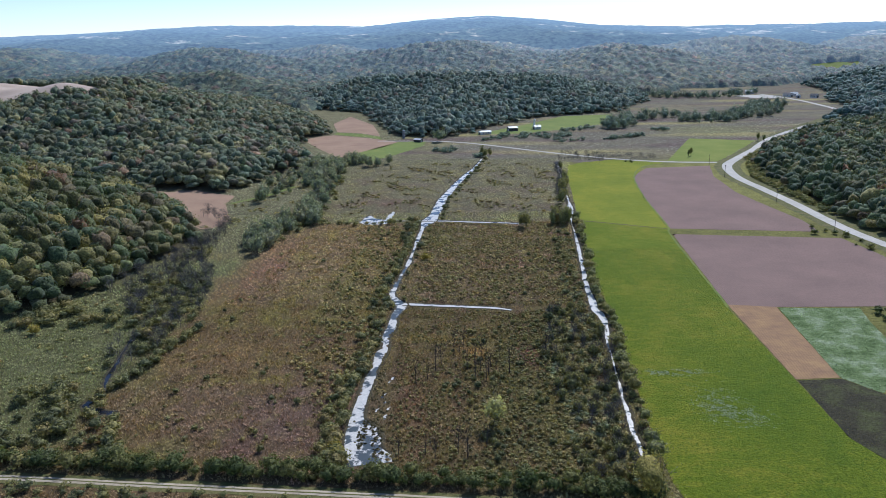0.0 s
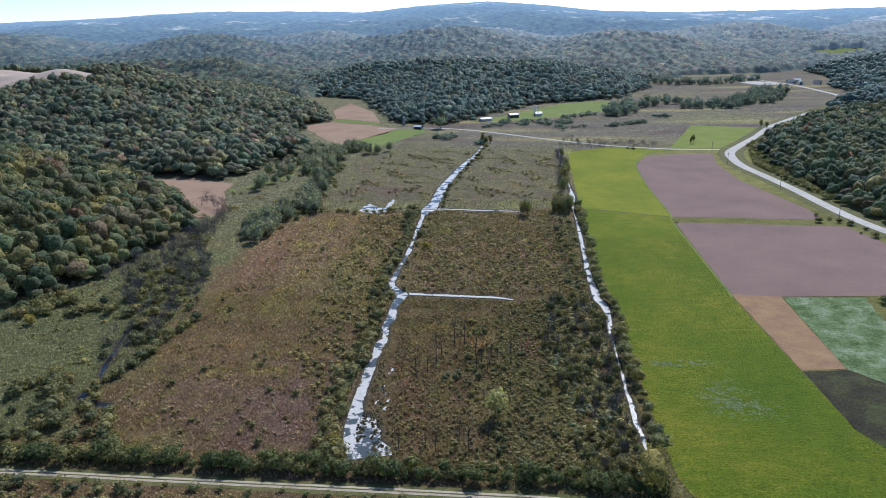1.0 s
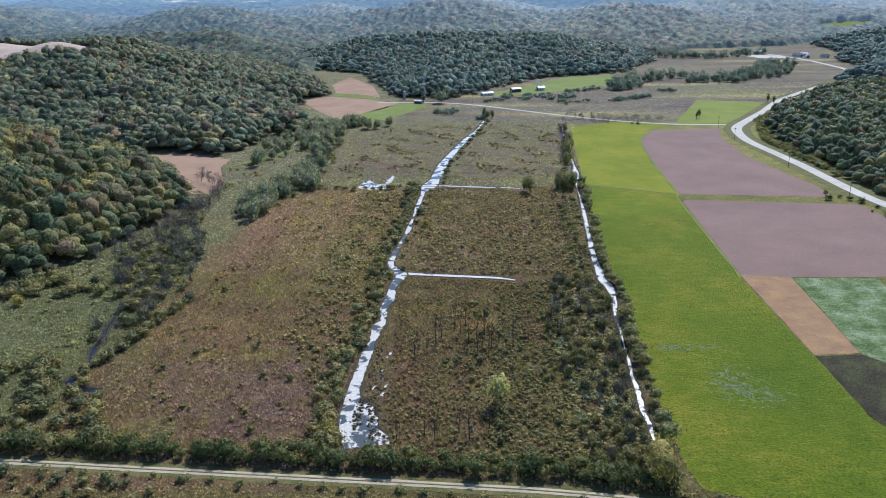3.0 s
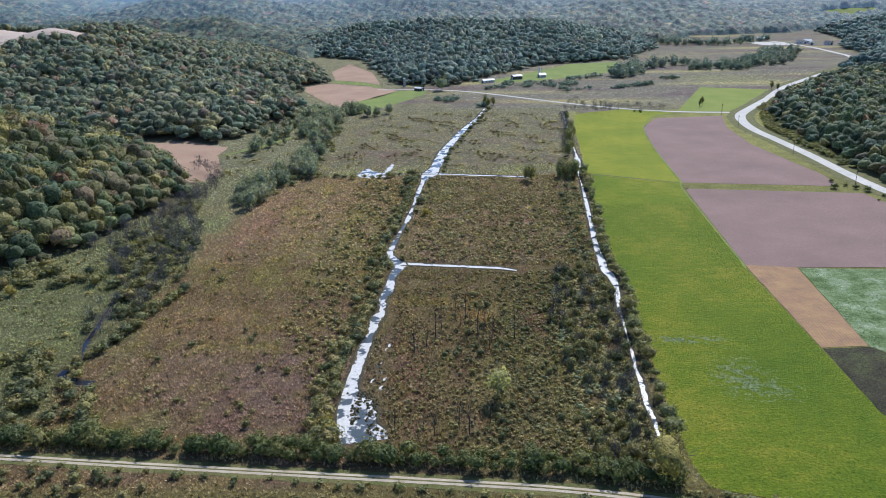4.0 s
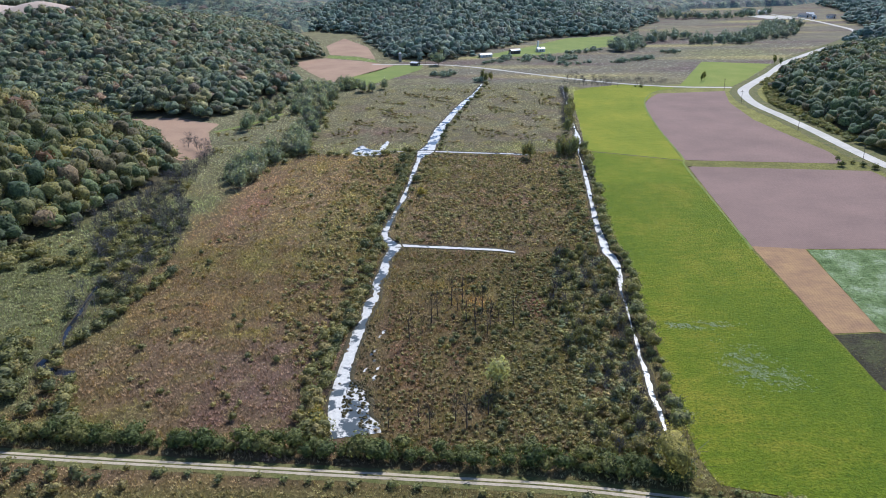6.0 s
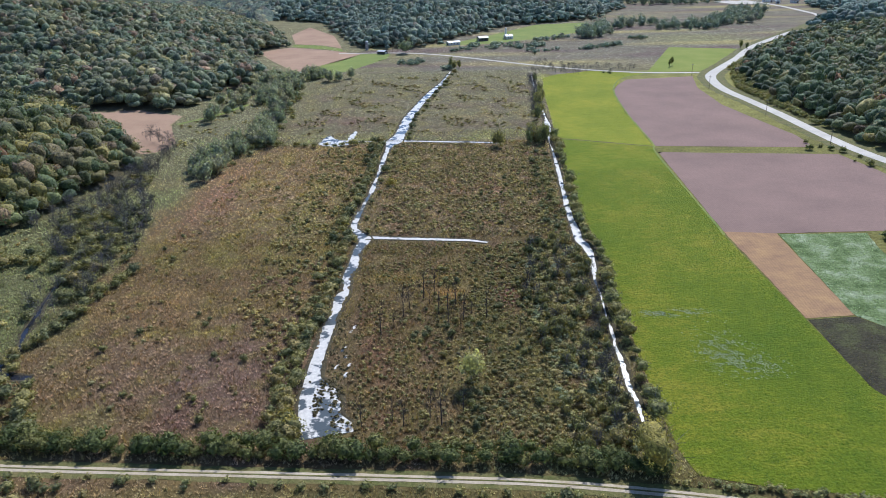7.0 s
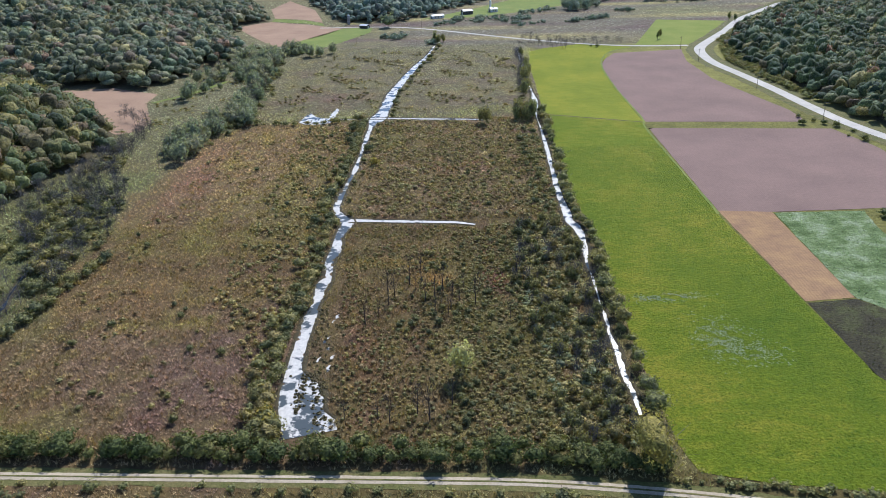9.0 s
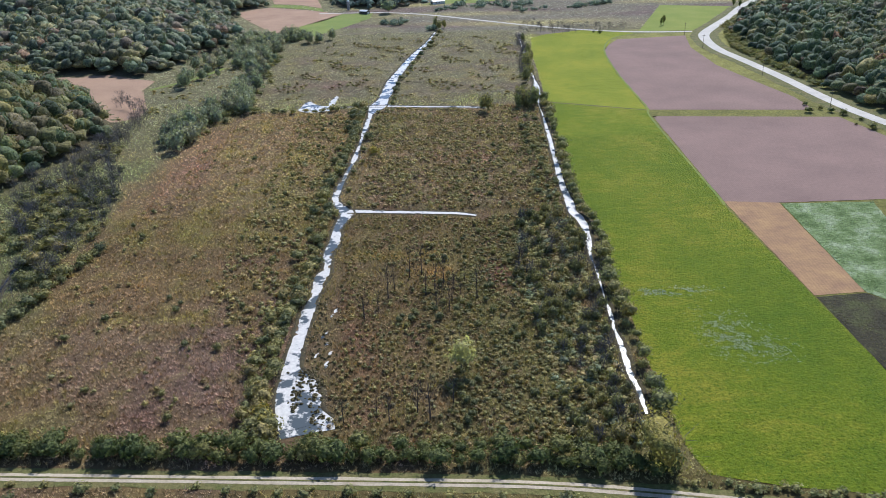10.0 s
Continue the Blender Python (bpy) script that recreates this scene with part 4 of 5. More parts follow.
# rounded hummocks that give the sedge its uneven face
def hummocks(name, label, poly, step, tall, seed, lift=2.5):
    p = np.array(poly)
    x, y = jittered(p[:, 0].min(), p[:, 0].max(), p[:, 1].min(), p[:, 1].max(), step, seed)
    r = np.random.RandomState(seed)
    ok = (inside(x, y, poly) > 0) & (x > -0.62 * y - 25) & (r.uniform(0, 1, len(x)) < 0.62 + 0.35 * waves(x, y, 16, seed))
    for line in (DITCH_WEST, DITCH_EAST, CROSS_NEAR, CROSS_FAR, CREEK_LINE):
        s = smooth_line(line, 5)
        for k in range(0, len(s) - 1, 3):
            ok &= along(x, y, [tuple(q[:2]) for q in s[k:k + 4]]) > s[k:k + 4, 2].mean() + (2.2 if line in (CROSS_NEAR, CROSS_FAR) else 0.7)
    x, y = x[ok], y[ok]
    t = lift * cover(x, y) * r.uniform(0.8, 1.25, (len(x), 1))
    h = tall * r.uniform(0.5, 1.3, len(x)) * (1 + 0.4 * waves(x, y, 18, seed + 1))
    temps = [tuft(seed + i, 15, 0.35) for i in range(8)]
    return stuff(name, scatter_mesh(name, temps, np.column_stack([x, y, ground_z(x, y)]), r.uniform(0.8, 1.5, len(x)) * step * 0.62, h, t, GRASS, seed), label, "sedge")


hummocks("sedge_hummocks", "brown sedge hummocks of the west marsh", [(-128, 186), (-38, 180), (-38, 330), (-112, 330), (-122, 250)], 2.1, 1.0, 171)
hummocks("sedge_hummocks", "brown sedge hummocks of the middle marsh", [(-22, 180), (55, 174), (60, 318), (-26, 320)], 2.0, 1.1, 172)
hummocks("sedge_hummocks", "sedge hummocks between the cross ditches", [(-28, 328), (62, 322), (76, 486), (-18, 490)], 2.9, 1.2, 173)
hummocks("sedge_hummocks", "sedge hummocks of the upper west marsh", [(-112, 330), (-38, 330), (-26, 485), (-92, 485)], 3.0, 1.1, 174)
hummocks("sedge_hummocks", "rough grass hummocks south of the track", [(-140, 176), (75, 152), (75, 125), (-130, 125)], 2.0, 0.7, 175)
hummocks("sedge_hummocks", "green hummocks of the creekside meadow", [(-215, 235), (-135, 235), (-145, 300), (-165, 345), (-200, 312)], 2.8, 0.7, 176)

# pale flattened grass where water has stood in the hay
wr = np.random.RandomState(79)
wx = np.concatenate([wr.normal(82, 6, 600), wr.normal(90, 4.5, 1000), wr.normal(97, 5, 300)])
wy = np.concatenate([wr.normal(249, 1.4, 600), wr.normal(222, 6.5, 1000), wr.normal(214, 3.5, 300)])
wk = 0.5 + 0.5 * waves(wx, wy, 7, 80) > 0.35
wx, wy = wx[wk], wy[wk]
stuff("pale_grass", scatter_mesh("pale_grass", [tuft(950 + i) for i in range(5)], np.column_stack([wx, wy, 0.1 + 0 * wx]), wr.uniform(0.35, 0.7, len(wx)), wr.uniform(0.1, 0.25, len(wx)), np.tile(np.array([0.42, 0.48, 0.34]), (len(wx), 1)) * wr.uniform(0.7, 1.1, (len(wx), 1)), GRASS, 81), "pale flattened grass where water stood", "grass")


# ---- single trees, shrubs and dead stems ----
def tube(points, radii, sides=5):
    """A tapered limb along points; quads only."""
    v, f = [], []
    for k, (p, r) in enumerate(zip(points, radii)):
        for s in range(sides):
            a = 6.2832 * s / sides
            v.append((p[0] + r * math.cos(a), p[1] + r * math.sin(a), p[2]))
        if k:
            for s in range(sides):
                a0, b0 = (k - 1) * sides + s, (k - 1) * sides + (s + 1) % sides
                f.append((a0, b0, b0 + sides, a0 + sides))
    return np.array(v), np.array(f)


def joined(pieces):
    vs, fs, n = [], [], 0
    for v, f in pieces:
        vs.append(v)
        fs.append(f + n)
        n += len(v)
    return np.concatenate(vs), np.concatenate(fs)


def stem(seed, height, radius, limbs, reach, start=0.3, rise=0.6):
    """A trunk that leans a little, with tapered limbs and a fork on each."""
    r = random.Random(seed)
    lean = (r.uniform(-0.06, 0.06) * height, r.uniform(-0.06, 0.06) * height)
    at = lambda t: (lean[0] * t * t, lean[1] * t, height * t - 0.15)
    pieces = [tube([at(t) for t in (0, 0.33, 0.66, 1.0)], [radius * (1 - 0.85 * t) for t in (0, 0.33, 0.66, 1.0)])]
    for i in range(limbs):
        t = start + (0.95 - start) * (i + r.random()) / limbs
        a, ln = r.uniform(0, 6.28), reach * r.uniform(0.5, 1.0) * (1.15 - 0.6 * t)
        p = at(t)
        q = (p[0] + ln * 0.55 * math.cos(a), p[1] + ln * 0.55 * math.sin(a), p[2] + ln * rise * 0.5)
        e = (q[0] + ln * 0.45 * math.cos(a + 0.3), q[1] + ln * 0.45 * math.sin(a + 0.3), q[2] + ln * rise * 0.6)
        g = (q[0] + ln * 0.4 * math.cos(a - 0.7), q[1] + ln * 0.4 * math.sin(a - 0.7), q[2] + ln * rise * 0.75)
        w = radius * (1 - 0.8 * t) * 0.6
        pieces += [tube([p, q, e], [w, w * 0.6, w * 0.2], 4), tube([q, g], [w * 0.5, w * 0.15], 3)]
    return joined(pieces)


def twigs(seed, n, height, wide, low=0.35):
    """Fine bare twigs: slim upright slivers through the crown's space."""
    r = np.random.RandomState(seed)
    p = np.column_stack([r.normal(0, 0.22, n) * wide, r.normal(0, 0.22, n) * wide, r.uniform(low, 0.95, n) * height])
    out = p * np.array([1, 1, 0])
    d = out * 0.35 + r.normal(0, 0.25, (n, 3))
    d[:, 2] += 0.9
    d *= (r.uniform(0.08, 0.2, (n, 1)) * height)
    s = np.cross(d, r.normal(0, 1, (n, 3)))
    s /= np.linalg.norm(s, axis=1)[:, None]
    s *= 0.065
    return np.stack([p - s, p + s, p + d + s * 0.3, p + d - s * 0.3], 1).reshape(-1, 3), np.arange(4 * n).reshape(-1, 4)


def plant(name, label, category, group, seed, height, wide, cards, size, leaf, bark=BARK, low=0.1, limbs=3, tw=0, lumps=9, detail=1, thick=1.0, bush=False):
    """One plant: an Empty at its foot with a trunk, a crown of leaf clumps and twigs; a bush is leafy down to the ground, in one mesh."""
    if cards:
        v, f = crown(seed, detail, cards, size / wide, 1.4, 1.25, lumps, 0.13, 0.9)
        v = v * np.array([wide, wide, height * (1 - low)]) + np.array([0, 0, height * low - 0.1 * height])
        v[:, 2] = np.maximum(v[:, 2], 0.05)
        leaves = mesh_np("crown", v, f, leaf)
    if bush:
        ob = tagged(new(name, leaves), label, category, group)
        PARTS[ob.name] = []
        return ob
    ob = tagged(new(name), label, category, group)
    PARTS[ob.name] = [part("trunk", mesh_np("trunk", *stem(seed, height * 0.9, (0.012 * height + 0.05) * thick, limbs, wide * 0.45, 0.15), bark), ob)]
    if cards:
        PARTS[ob.name].append(part("crown", leaves, ob))
    if tw:
        PARTS[ob.name].append(tagged(part("twig_mass", mesh_np("twig_mass", *twigs(seed + 3, tw, height, wide), TWIG if bark is BARK else bark), ob), kind="stuff"))
    return ob


PARTS = {}


def kind_of(count, **k):
    """Several grown forms of one plant; they are used up first, then copied."""
    return [plant(seed=k["seed0"] + i, **{a: b for a, b in k.items() if a != "seed0"}) for i in range(count)]


def copy_plant(src, m):
    """A copy of a plant with its parts, which share their meshes."""
    ob = src.copy()
    scene.collection.objects.link(ob)
    for p in PARTS[src.name]:
        c = p.copy()
        scene.collection.objects.link(c)
        c.parent = ob
    ob.matrix_basis = m
    return ob


def planted(forms, spots, seed, scale=(0.75, 1.25)):
    """Stand the forms, and copies of them, on the given spots."""
    r = random.Random(seed)
    out = []
    for i, (x, y) in enumerate(spots):
        s = r.uniform(*scale)
        m = Matrix.Translation((x, y, float(ground_z(x, y)))) @ Matrix.Rotation(r.uniform(0, 6.28), 4, "Z") @ Matrix.Diagonal((s * r.uniform(0.88, 1.14), s * r.uniform(0.88, 1.14), s, 1))
        if i < len(forms):
            forms[i].matrix_basis = m
            out.append(forms[i])
        else:
            out.append(copy_plant(forms[i % len(forms)], m))
    return out


def spots_along(line, step, off, spread, seed):
    r = random.Random(seed)
    s = smooth_line([(p[0], p[1]) for p in line], 1.0)
    d = np.gradient(s, axis=0)
    d /= np.linalg.norm(d, axis=1)[:, None]
    out, k = [], 0.0
    while k < len(s) - 1:
        i = int(k)
        o = off + r.uniform(-spread, spread)
        out.append((s[i][0] + d[i][1] * o, s[i][1] - d[i][0] * o))
        k += step * r.uniform(0.7, 1.35)
    return out


def spots_in(poly, count, seed, clear=()):
    r = random.Random(seed)
    p = np.array(poly)
    out = []
    for _ in range(count * 30):
        x, y = r.uniform(p[:, 0].min(), p[:, 0].max()), r.uniform(p[:, 1].min(), p[:, 1].max())
        if inside(np.array([x]), np.array([y]), poly)[0] > 0 and all(along(np.array([x]), np.array([y]), [q[:2] for q in l])[0] > g for l, g in clear):
            if all((x - a) ** 2 + (y - b) ** 2 > 3.2 for a, b in out[-60:]):
                out.append((x, y))
        if len(out) >= count:
            break
    return out


# hedge between the track and the marsh
hedge = kind_of(6, seed0=100, name="hedge_shrub", label="leafy green shrub in the hedge along the track", category="shrub", group="hedge along the track", height=5.4, wide=5.6, cards=300, size=0.42, leaf=HEDGE_LEAF, low=0.0)
TRACK_XY = [(-215, 193), (-125, 182), (-77, 177), (-16, 170.4), (19, 167), (43, 162.5), (56, 159.6)]
planted(hedge, spots_along(TRACK_XY, 3.7, -6.0, 0.9, 1) + spots_along(TRACK_XY, 4.2, -8.8, 1.5, 2), 3, (0.42, 0.95))
weeds = kind_of(4, seed0=140, detail=0, bush=True, name="verge_weed", label="low brown weed clump beside the track", category="weeds", group="weeds beside the track", height=1.5, wide=2.6, cards=80, size=0.35, leaf=WILLOW_LEAF, low=0.0, limbs=2)
planted(weeds, spots_along([(56, 159.6), (110, 148), (150, 140)], 2.4, -4.5, 1.0, 5) + spots_along([(-215, 193), (-125, 182), (-77, 177), (-16, 170.4), (43, 162.5), (59, 159)], 7.0, 4.2, 1.0, 6), 7, (0.5, 1.2))
gold = kind_of(1, seed0=150, name="tree", label="yellowing broad tree at the hedge's end", category="tree", group="", height=11.5, wide=10.5, cards=700, size=0.33, leaf=GOLD_LEAF, low=0.12, limbs=8, tw=60)
planted(gold, [(53, 170)], 8, (1.0, 1.01))
gold2 = kind_of(3, seed0=155, name="yellow_shrub", label="yellow-leaved shrub at the marsh edge", category="shrub", group="yellow shrubs", height=4.2, wide=4.6, cards=150, size=0.5, leaf=GOLD_LEAF, low=0.0)
planted(gold2, [(-37, 191), (-39, 195), (-185, 295), (-182, 391), (-16, 402)], 9, (0.8, 1.1))
willow = kind_of(1, seed0=160, name="tree", label="pale olive willow standing in the marsh", category="tree", group="", height=10, wide=6.6, cards=420, size=0.4, leaf=PALE_LEAF, low=0.15, limbs=7, tw=50)
planted(willow, [(12, 210)], 10, (1.0, 1.01))

# shrubs on the banks of the long ditch
bank = kind_of(6, seed0=200, name="bank_shrub", label="grey-green willow shrub on the ditch bank", category="shrub", group="shrubs on the ditch banks", height=3.2, wide=3.8, cards=200, size=0.34, leaf=SHRUB_LEAF, low=0.0)
west_left = [(x - w, y) for x, y, w in DITCH_WEST if y < 500]
planted(bank, spots_along(west_left, 3.4, -3.0, 1.2, 11) + spots_along(west_left[:9], 4.2, -6.2, 1.8, 12) + spots_along(west_left[8:], 9.0, -7, 3.0, 13)
        + spots_along([(x + w, y) for x, y, w in DITCH_WEST if y > 330], 17.0, 3.0, 1.5, 14), 15, (0.55, 1.2))

# thicket between the marsh and the east ditch
thicket_zone = [(36, 176), (53, 175), (57, 215), (60, 262), (63, 300), (60, 318), (44, 318), (40, 300), (34, 265), (36, 225)]
upper_zone = [(58, 320), (63, 322), (66, 360), (70, 410), (77, 476), (64, 478), (60, 420), (52, 345)]
thicket = kind_of(7, seed0=240, name="thicket_shrub", label="grey-green shrub in the wet thicket", category="shrub", group="shrubs of the thicket", height=4.8, wide=3.2, cards=230, size=0.30, leaf=SHRUB_LEAF, low=0.0, tw=70)
thicket_low = kind_of(5, seed0=250, bush=True, name="ditchside_shrub", label="low dark green shrub on the ditch's marsh side", category="shrub", group="shrubs above the east ditch", height=3.2, wide=3.6, cards=190, size=0.34, leaf=SHRUB_LEAF, low=0.0)
planted(thicket, spots_in(thicket_zone, 150, 16, ((DITCH_EAST, 2.2),)), 17, (0.4, 0.95))
planted(thicket_low, spots_in(upper_zone, 58, 116, ((DITCH_EAST, 2.4),)) + spots_along([(46, 312), (56, 318), (62, 324)], 2.4, 0, 3, 117), 118, (0.35, 0.85))
east = kind_of(5, seed0=280, name="ditch_tree", label="small spreading tree beside the east ditch", category="tree", group="trees along the east ditch", height=6.0, wide=5.4, cards=260, size=0.38, leaf=WILLOW_LEAF, low=0.08, limbs=6, tw=40)
planted(east, spots_along([(x, y) for x, y, w in DITCH_EAST if y < 320], 5.0, 4.0, 1.2, 18) + spots_along([(x, y) for x, y, w in DITCH_EAST if 300 < y < 500], 6.5, 3.6, 1.0, 19), 20, (0.4, 1.1))
tall = kind_of(4, seed0=300, name="tree", label="tall slim willow with feathery crown", category="tree", group="tall trees by the ditches", height=10, wide=4.6, cards=260, size=0.42, leaf=WILLOW_LEAF, low=-0.05, limbs=10, tw=150)
planted(tall, [(69, 482), (74, 486), (71, 478), (67, 486), (72, 490), (75, 480), (66, 480), (70, 494), (77, 488), (45, 478), (47, 474), (88, 596), (93, 610), (86, 580), (84, 560), (96, 640), (80, 545), (33, 770), (38, 778), (30, 782), (99, 690)], 21, (0.7, 1.15))

planted(kind_of(4, seed0=320, name="bare_shrub", label="leafless grey shrub among the thicket's leaves", category="shrub", group="bare shrubs of the thicket", height=6.0, wide=3.6, cards=0, size=0.5, leaf=None, bark=DEAD, limbs=8, tw=110, low=0.1),
        spots_in(thicket_zone, 52, 216, ((DITCH_EAST, 2.0),)) + spots_along([(49, 182), (53, 215), (56, 250), (60, 285)], 4.5, 0, 3, 217), 218, (0.5, 1.05))

marsh_bush = kind_of(6, seed0=820, bush=True, name="marsh_bush", label="dark olive bush standing in the marsh", category="shrub", group="bushes of the marsh", height=3.0, wide=3.0, cards=170, size=0.3, leaf=SHRUB_LEAF, low=-0.05)
planted(marsh_bush, spots_in([(-6, 226), (36, 222), (44, 308), (16, 312), (-2, 280)], 125, 221) + spots_in([(8, 184), (36, 180), (38, 225), (6, 224)], 45, 222)
        + spots_in([(14, 332), (58, 328), (66, 400), (70, 470), (36, 420)], 70, 223) + spots_in([(-64, 300), (-38, 250), (-38, 330), (-34, 470), (-58, 478)], 60, 224)
        + spots_in([(-118, 196), (-44, 190), (-70, 400), (-104, 400)], 34, 225), 226, (0.25, 0.72))

# dead stems in the marsh
snag = kind_of(5, seed0=330, name="dead_tree", thick=1.15, label="bare dead stem standing in the marsh", category="tree", group="dead trees in the marsh", height=10.5, wide=3.4, cards=0, size=1, leaf=None, bark=SNAG, limbs=9, tw=60)
planted(snag, [(-1, 266), (1, 262), (3, 268), (4, 254), (7, 257), (9, 251), (10, 260), (12, 249), (13, 256), (15, 253), (17, 262), (7, 244), (-8, 253), (-11, 246), (-6, 258), (11, 244), (20, 250), (-15, 240), (-10, 192), (-7, 190), (0, 193), (3, 190), (9, 196), (-18, 190), (36, 270), (38, 266), (30, 240), (26, 255)], 22, (0.5, 1.15))

# bare grey trees and shrubs along the creek
creek_zone = [(-160, 459), (-131, 380), (-119, 317), (-124, 270), (-129, 243), (-140, 262), (-143, 292), (-153, 318), (-166, 350), (-160, 422)]
rip_zone = [(-134, 442), (-116, 412), (-112, 440), (-104, 478), (-95, 500), (-98, 560), (-100, 640), (-104, 712), (-84, 752), (-98, 762), (-124, 738), (-136, 690), (-128, 630), (-112, 600), (-112, 520), (-122, 480)]
bare = kind_of(5, seed0=360, name="bare_tree", label="leafless grey tree in the creekside belt", category="tree", group="bare trees along the creek", height=8.0, wide=5.0, cards=0, size=0.5, leaf=None, bark=DEAD, limbs=9, tw=130, low=0.1)
planted(bare, spots_in(creek_zone, 95, 23, ((CREEK_LINE, 2.5),)) + spots_along([(-176, 350), (-163, 385), (-150, 440), (-154, 485), (-180, 525)], 3.0, 0, 5, 53) + spots_in(rip_zone, 40, 54), 24, (0.55, 1.15))
creek_shrub = kind_of(6, seed0=390, bush=True, name="creek_shrub", label="olive shrub in the creekside belt", category="shrub", group="shrubs along the creek", height=3.4, wide=4.4, cards=180, size=0.42, leaf=SHRUB_LEAF, low=0.0)
corner_zone = [(-215, 196), (-125, 186), (-104, 186), (-108, 205), (-116, 217), (-136, 236), (-150, 246), (-175, 232), (-215, 225)]
planted(creek_shrub, spots_in(creek_zone, 130, 25, ((CREEK_LINE, 2.5),)) + spots_in(corner_zone, 105, 26, ((CREEK_LINE, 2.5),))
        + spots_along([(-131, 230), (-127, 243), (-121, 268), (-116, 300)], 3.2, 1.0, 1.5, 27) + spots_in([(-205, 302), (-160, 298), (-150, 305), (-155, 325), (-190, 330)], 34, 28), 29, (0.5, 1.25))
planted(kind_of(3, seed0=430, detail=0, name="track_shrub", label="brown-green shrub south of the track", category="shrub", group="shrubs south of the track", height=2.6, wide=3.6, cards=110, size=0.4, leaf=SHRUB_LEAF, low=0.0, tw=20),
        spots_in([(-128, 176), (-84, 171), (-78, 164), (-100, 158), (-125, 160)], 26, 30) + [(-25, 166), (-58, 168), (30, 160)], 31, (0.5, 1.1))

# trees between the marsh and the spur
rip = kind_of(6, seed0=450, name="marsh_tree", label="pale green willow at the marsh's wooded edge", category="tree", group="trees at the marsh edge", height=9.0, wide=6.4, cards=210, size=0.55, leaf=GREY_LEAF, low=-0.14, limbs=5, tw=120)
planted(rip, spots_in(rip_zone, 150, 32) + spots_in([(-150, 560), (-128, 600), (-112, 640), (-106, 700), (-116, 735), (-135, 730), (-150, 660), (-160, 610)], 60, 132) + [(-97, 492), (-99, 496), (-95, 494), (-93, 488), (-107, 747), (-100, 756), (-83, 723), (-73, 722), (-63, 736), (-98, 742), (-94, 739), (-82, 719), (-76, 728), (-74, 734)], 33, (0.5, 1.2))
planted(kind_of(4, seed0=480, detail=0, bush=True, name="edge_shrub", label="low shrub at the marsh's wooded edge", category="shrub", group="shrubs at the marsh edge", height=3.0, wide=4.6, cards=90, size=0.6, leaf=SHRUB_LEAF, low=0.0),
        spots_in([(-120, 400), (-104, 440), (-92, 490), (-92, 560), (-96, 640), (-100, 705), (-118, 720), (-125, 640), (-118, 560), (-126, 470)], 90, 34) + spots_along([(-90, 492), (-62, 486), (-28, 494)], 5, 0, 3, 35), 36, (0.5, 1.2))

# trees of the far valley floor
belt = kind_of(5, seed0=510, detail=0, name="valley_tree", label="rounded grey-green tree in the valley beyond the road", category="tree", group="trees of the far valley", height=12, wide=10.5, cards=170, size=0.75, leaf=VALLEY_LEAF, low=-0.2, limbs=2, tw=60)
planted(kind_of(1, seed0=505, name="tree", label="round pale green tree beside the farm road", category="tree", group="", height=12, wide=12, cards=200, size=0.9, leaf=GREY_LEAF, low=-0.1), [(-15, 889)], 37)
planted(belt, spots_along([(196, 984), (227, 1022), (240, 1058), (268, 1100), (300, 1120), (332, 1128)], 2.7, 0, 20, 37)
        + spots_along([(318, 1072), (352, 1066), (403, 1100), (456, 1155), (515, 1279)], 2.0, 8, 26, 38) + spots_along([(330, 1560), (380, 1470), (415, 1425), (487, 1425), (582, 1512)], 4.2, 0, 18, 39), 40, (0.22, 1.1))
scrub = kind_of(4, seed0=540, detail=0, bush=True, name="valley_shrub", label="brownish shrub in the far wet meadow", category="shrub", group="shrubs of the far valley", height=4.6, wide=6, cards=70, size=0.9, leaf=VALLEY_LEAF, low=-0.1, limbs=2, tw=0)
planted(scrub, spots_along([(178, 884), (205, 900), (232, 914)], 1.7, 0, 5, 41) + spots_along([(140, 968), (165, 985), (184, 995)], 2.0, 0, 9, 141) + spots_along([(254, 968), (272, 958)], 1.6, 0, 6, 142)
        + spots_in([(25, 880), (60, 900), (130, 900), (160, 930), (110, 945), (62, 940)], 75, 42) + spots_along([(120, 870), (150, 890)], 4, 0, 10, 143) + spots_in([(-22, 812), (0, 830), (8, 815), (-8, 800)], 18, 44) + spots_in([(24, 775), (36, 770), (34, 762), (22, 766)], 8, 144), 45, (0.35, 1.0))
planted(kind_of(4, seed0=560, name="roadside_stem", label="bare grey tree beside the farm road", category="tree", group="bare trees by the farm road", height=7, wide=5, cards=0, size=1, leaf=None, bark=DEAD, limbs=8, tw=110),
        spots_along([(112, 772), (137, 750), (165, 738), (195, 727)], 2.4, -5, 6, 46) + spots_along([(104, 740), (130, 732), (150, 722)], 3.2, 0, 6, 47) + spots_along([(82, 560), (90, 606), (95, 640), (100, 700)], 3.0, -2, 3.5, 147), 48, (0.5, 1.1))
planted(kind_of(2, seed0=580, detail=0, name="poplar", label="slim dark tree in the yellow-green meadow", category="tree", group="slim meadow trees", height=9, wide=2.6, cards=50, size=0.5, leaf=HEDGE_LEAF, low=0.1), [(236, 752), (240, 757), (349, 850), (345, 856)], 49, (0.8, 1.1))
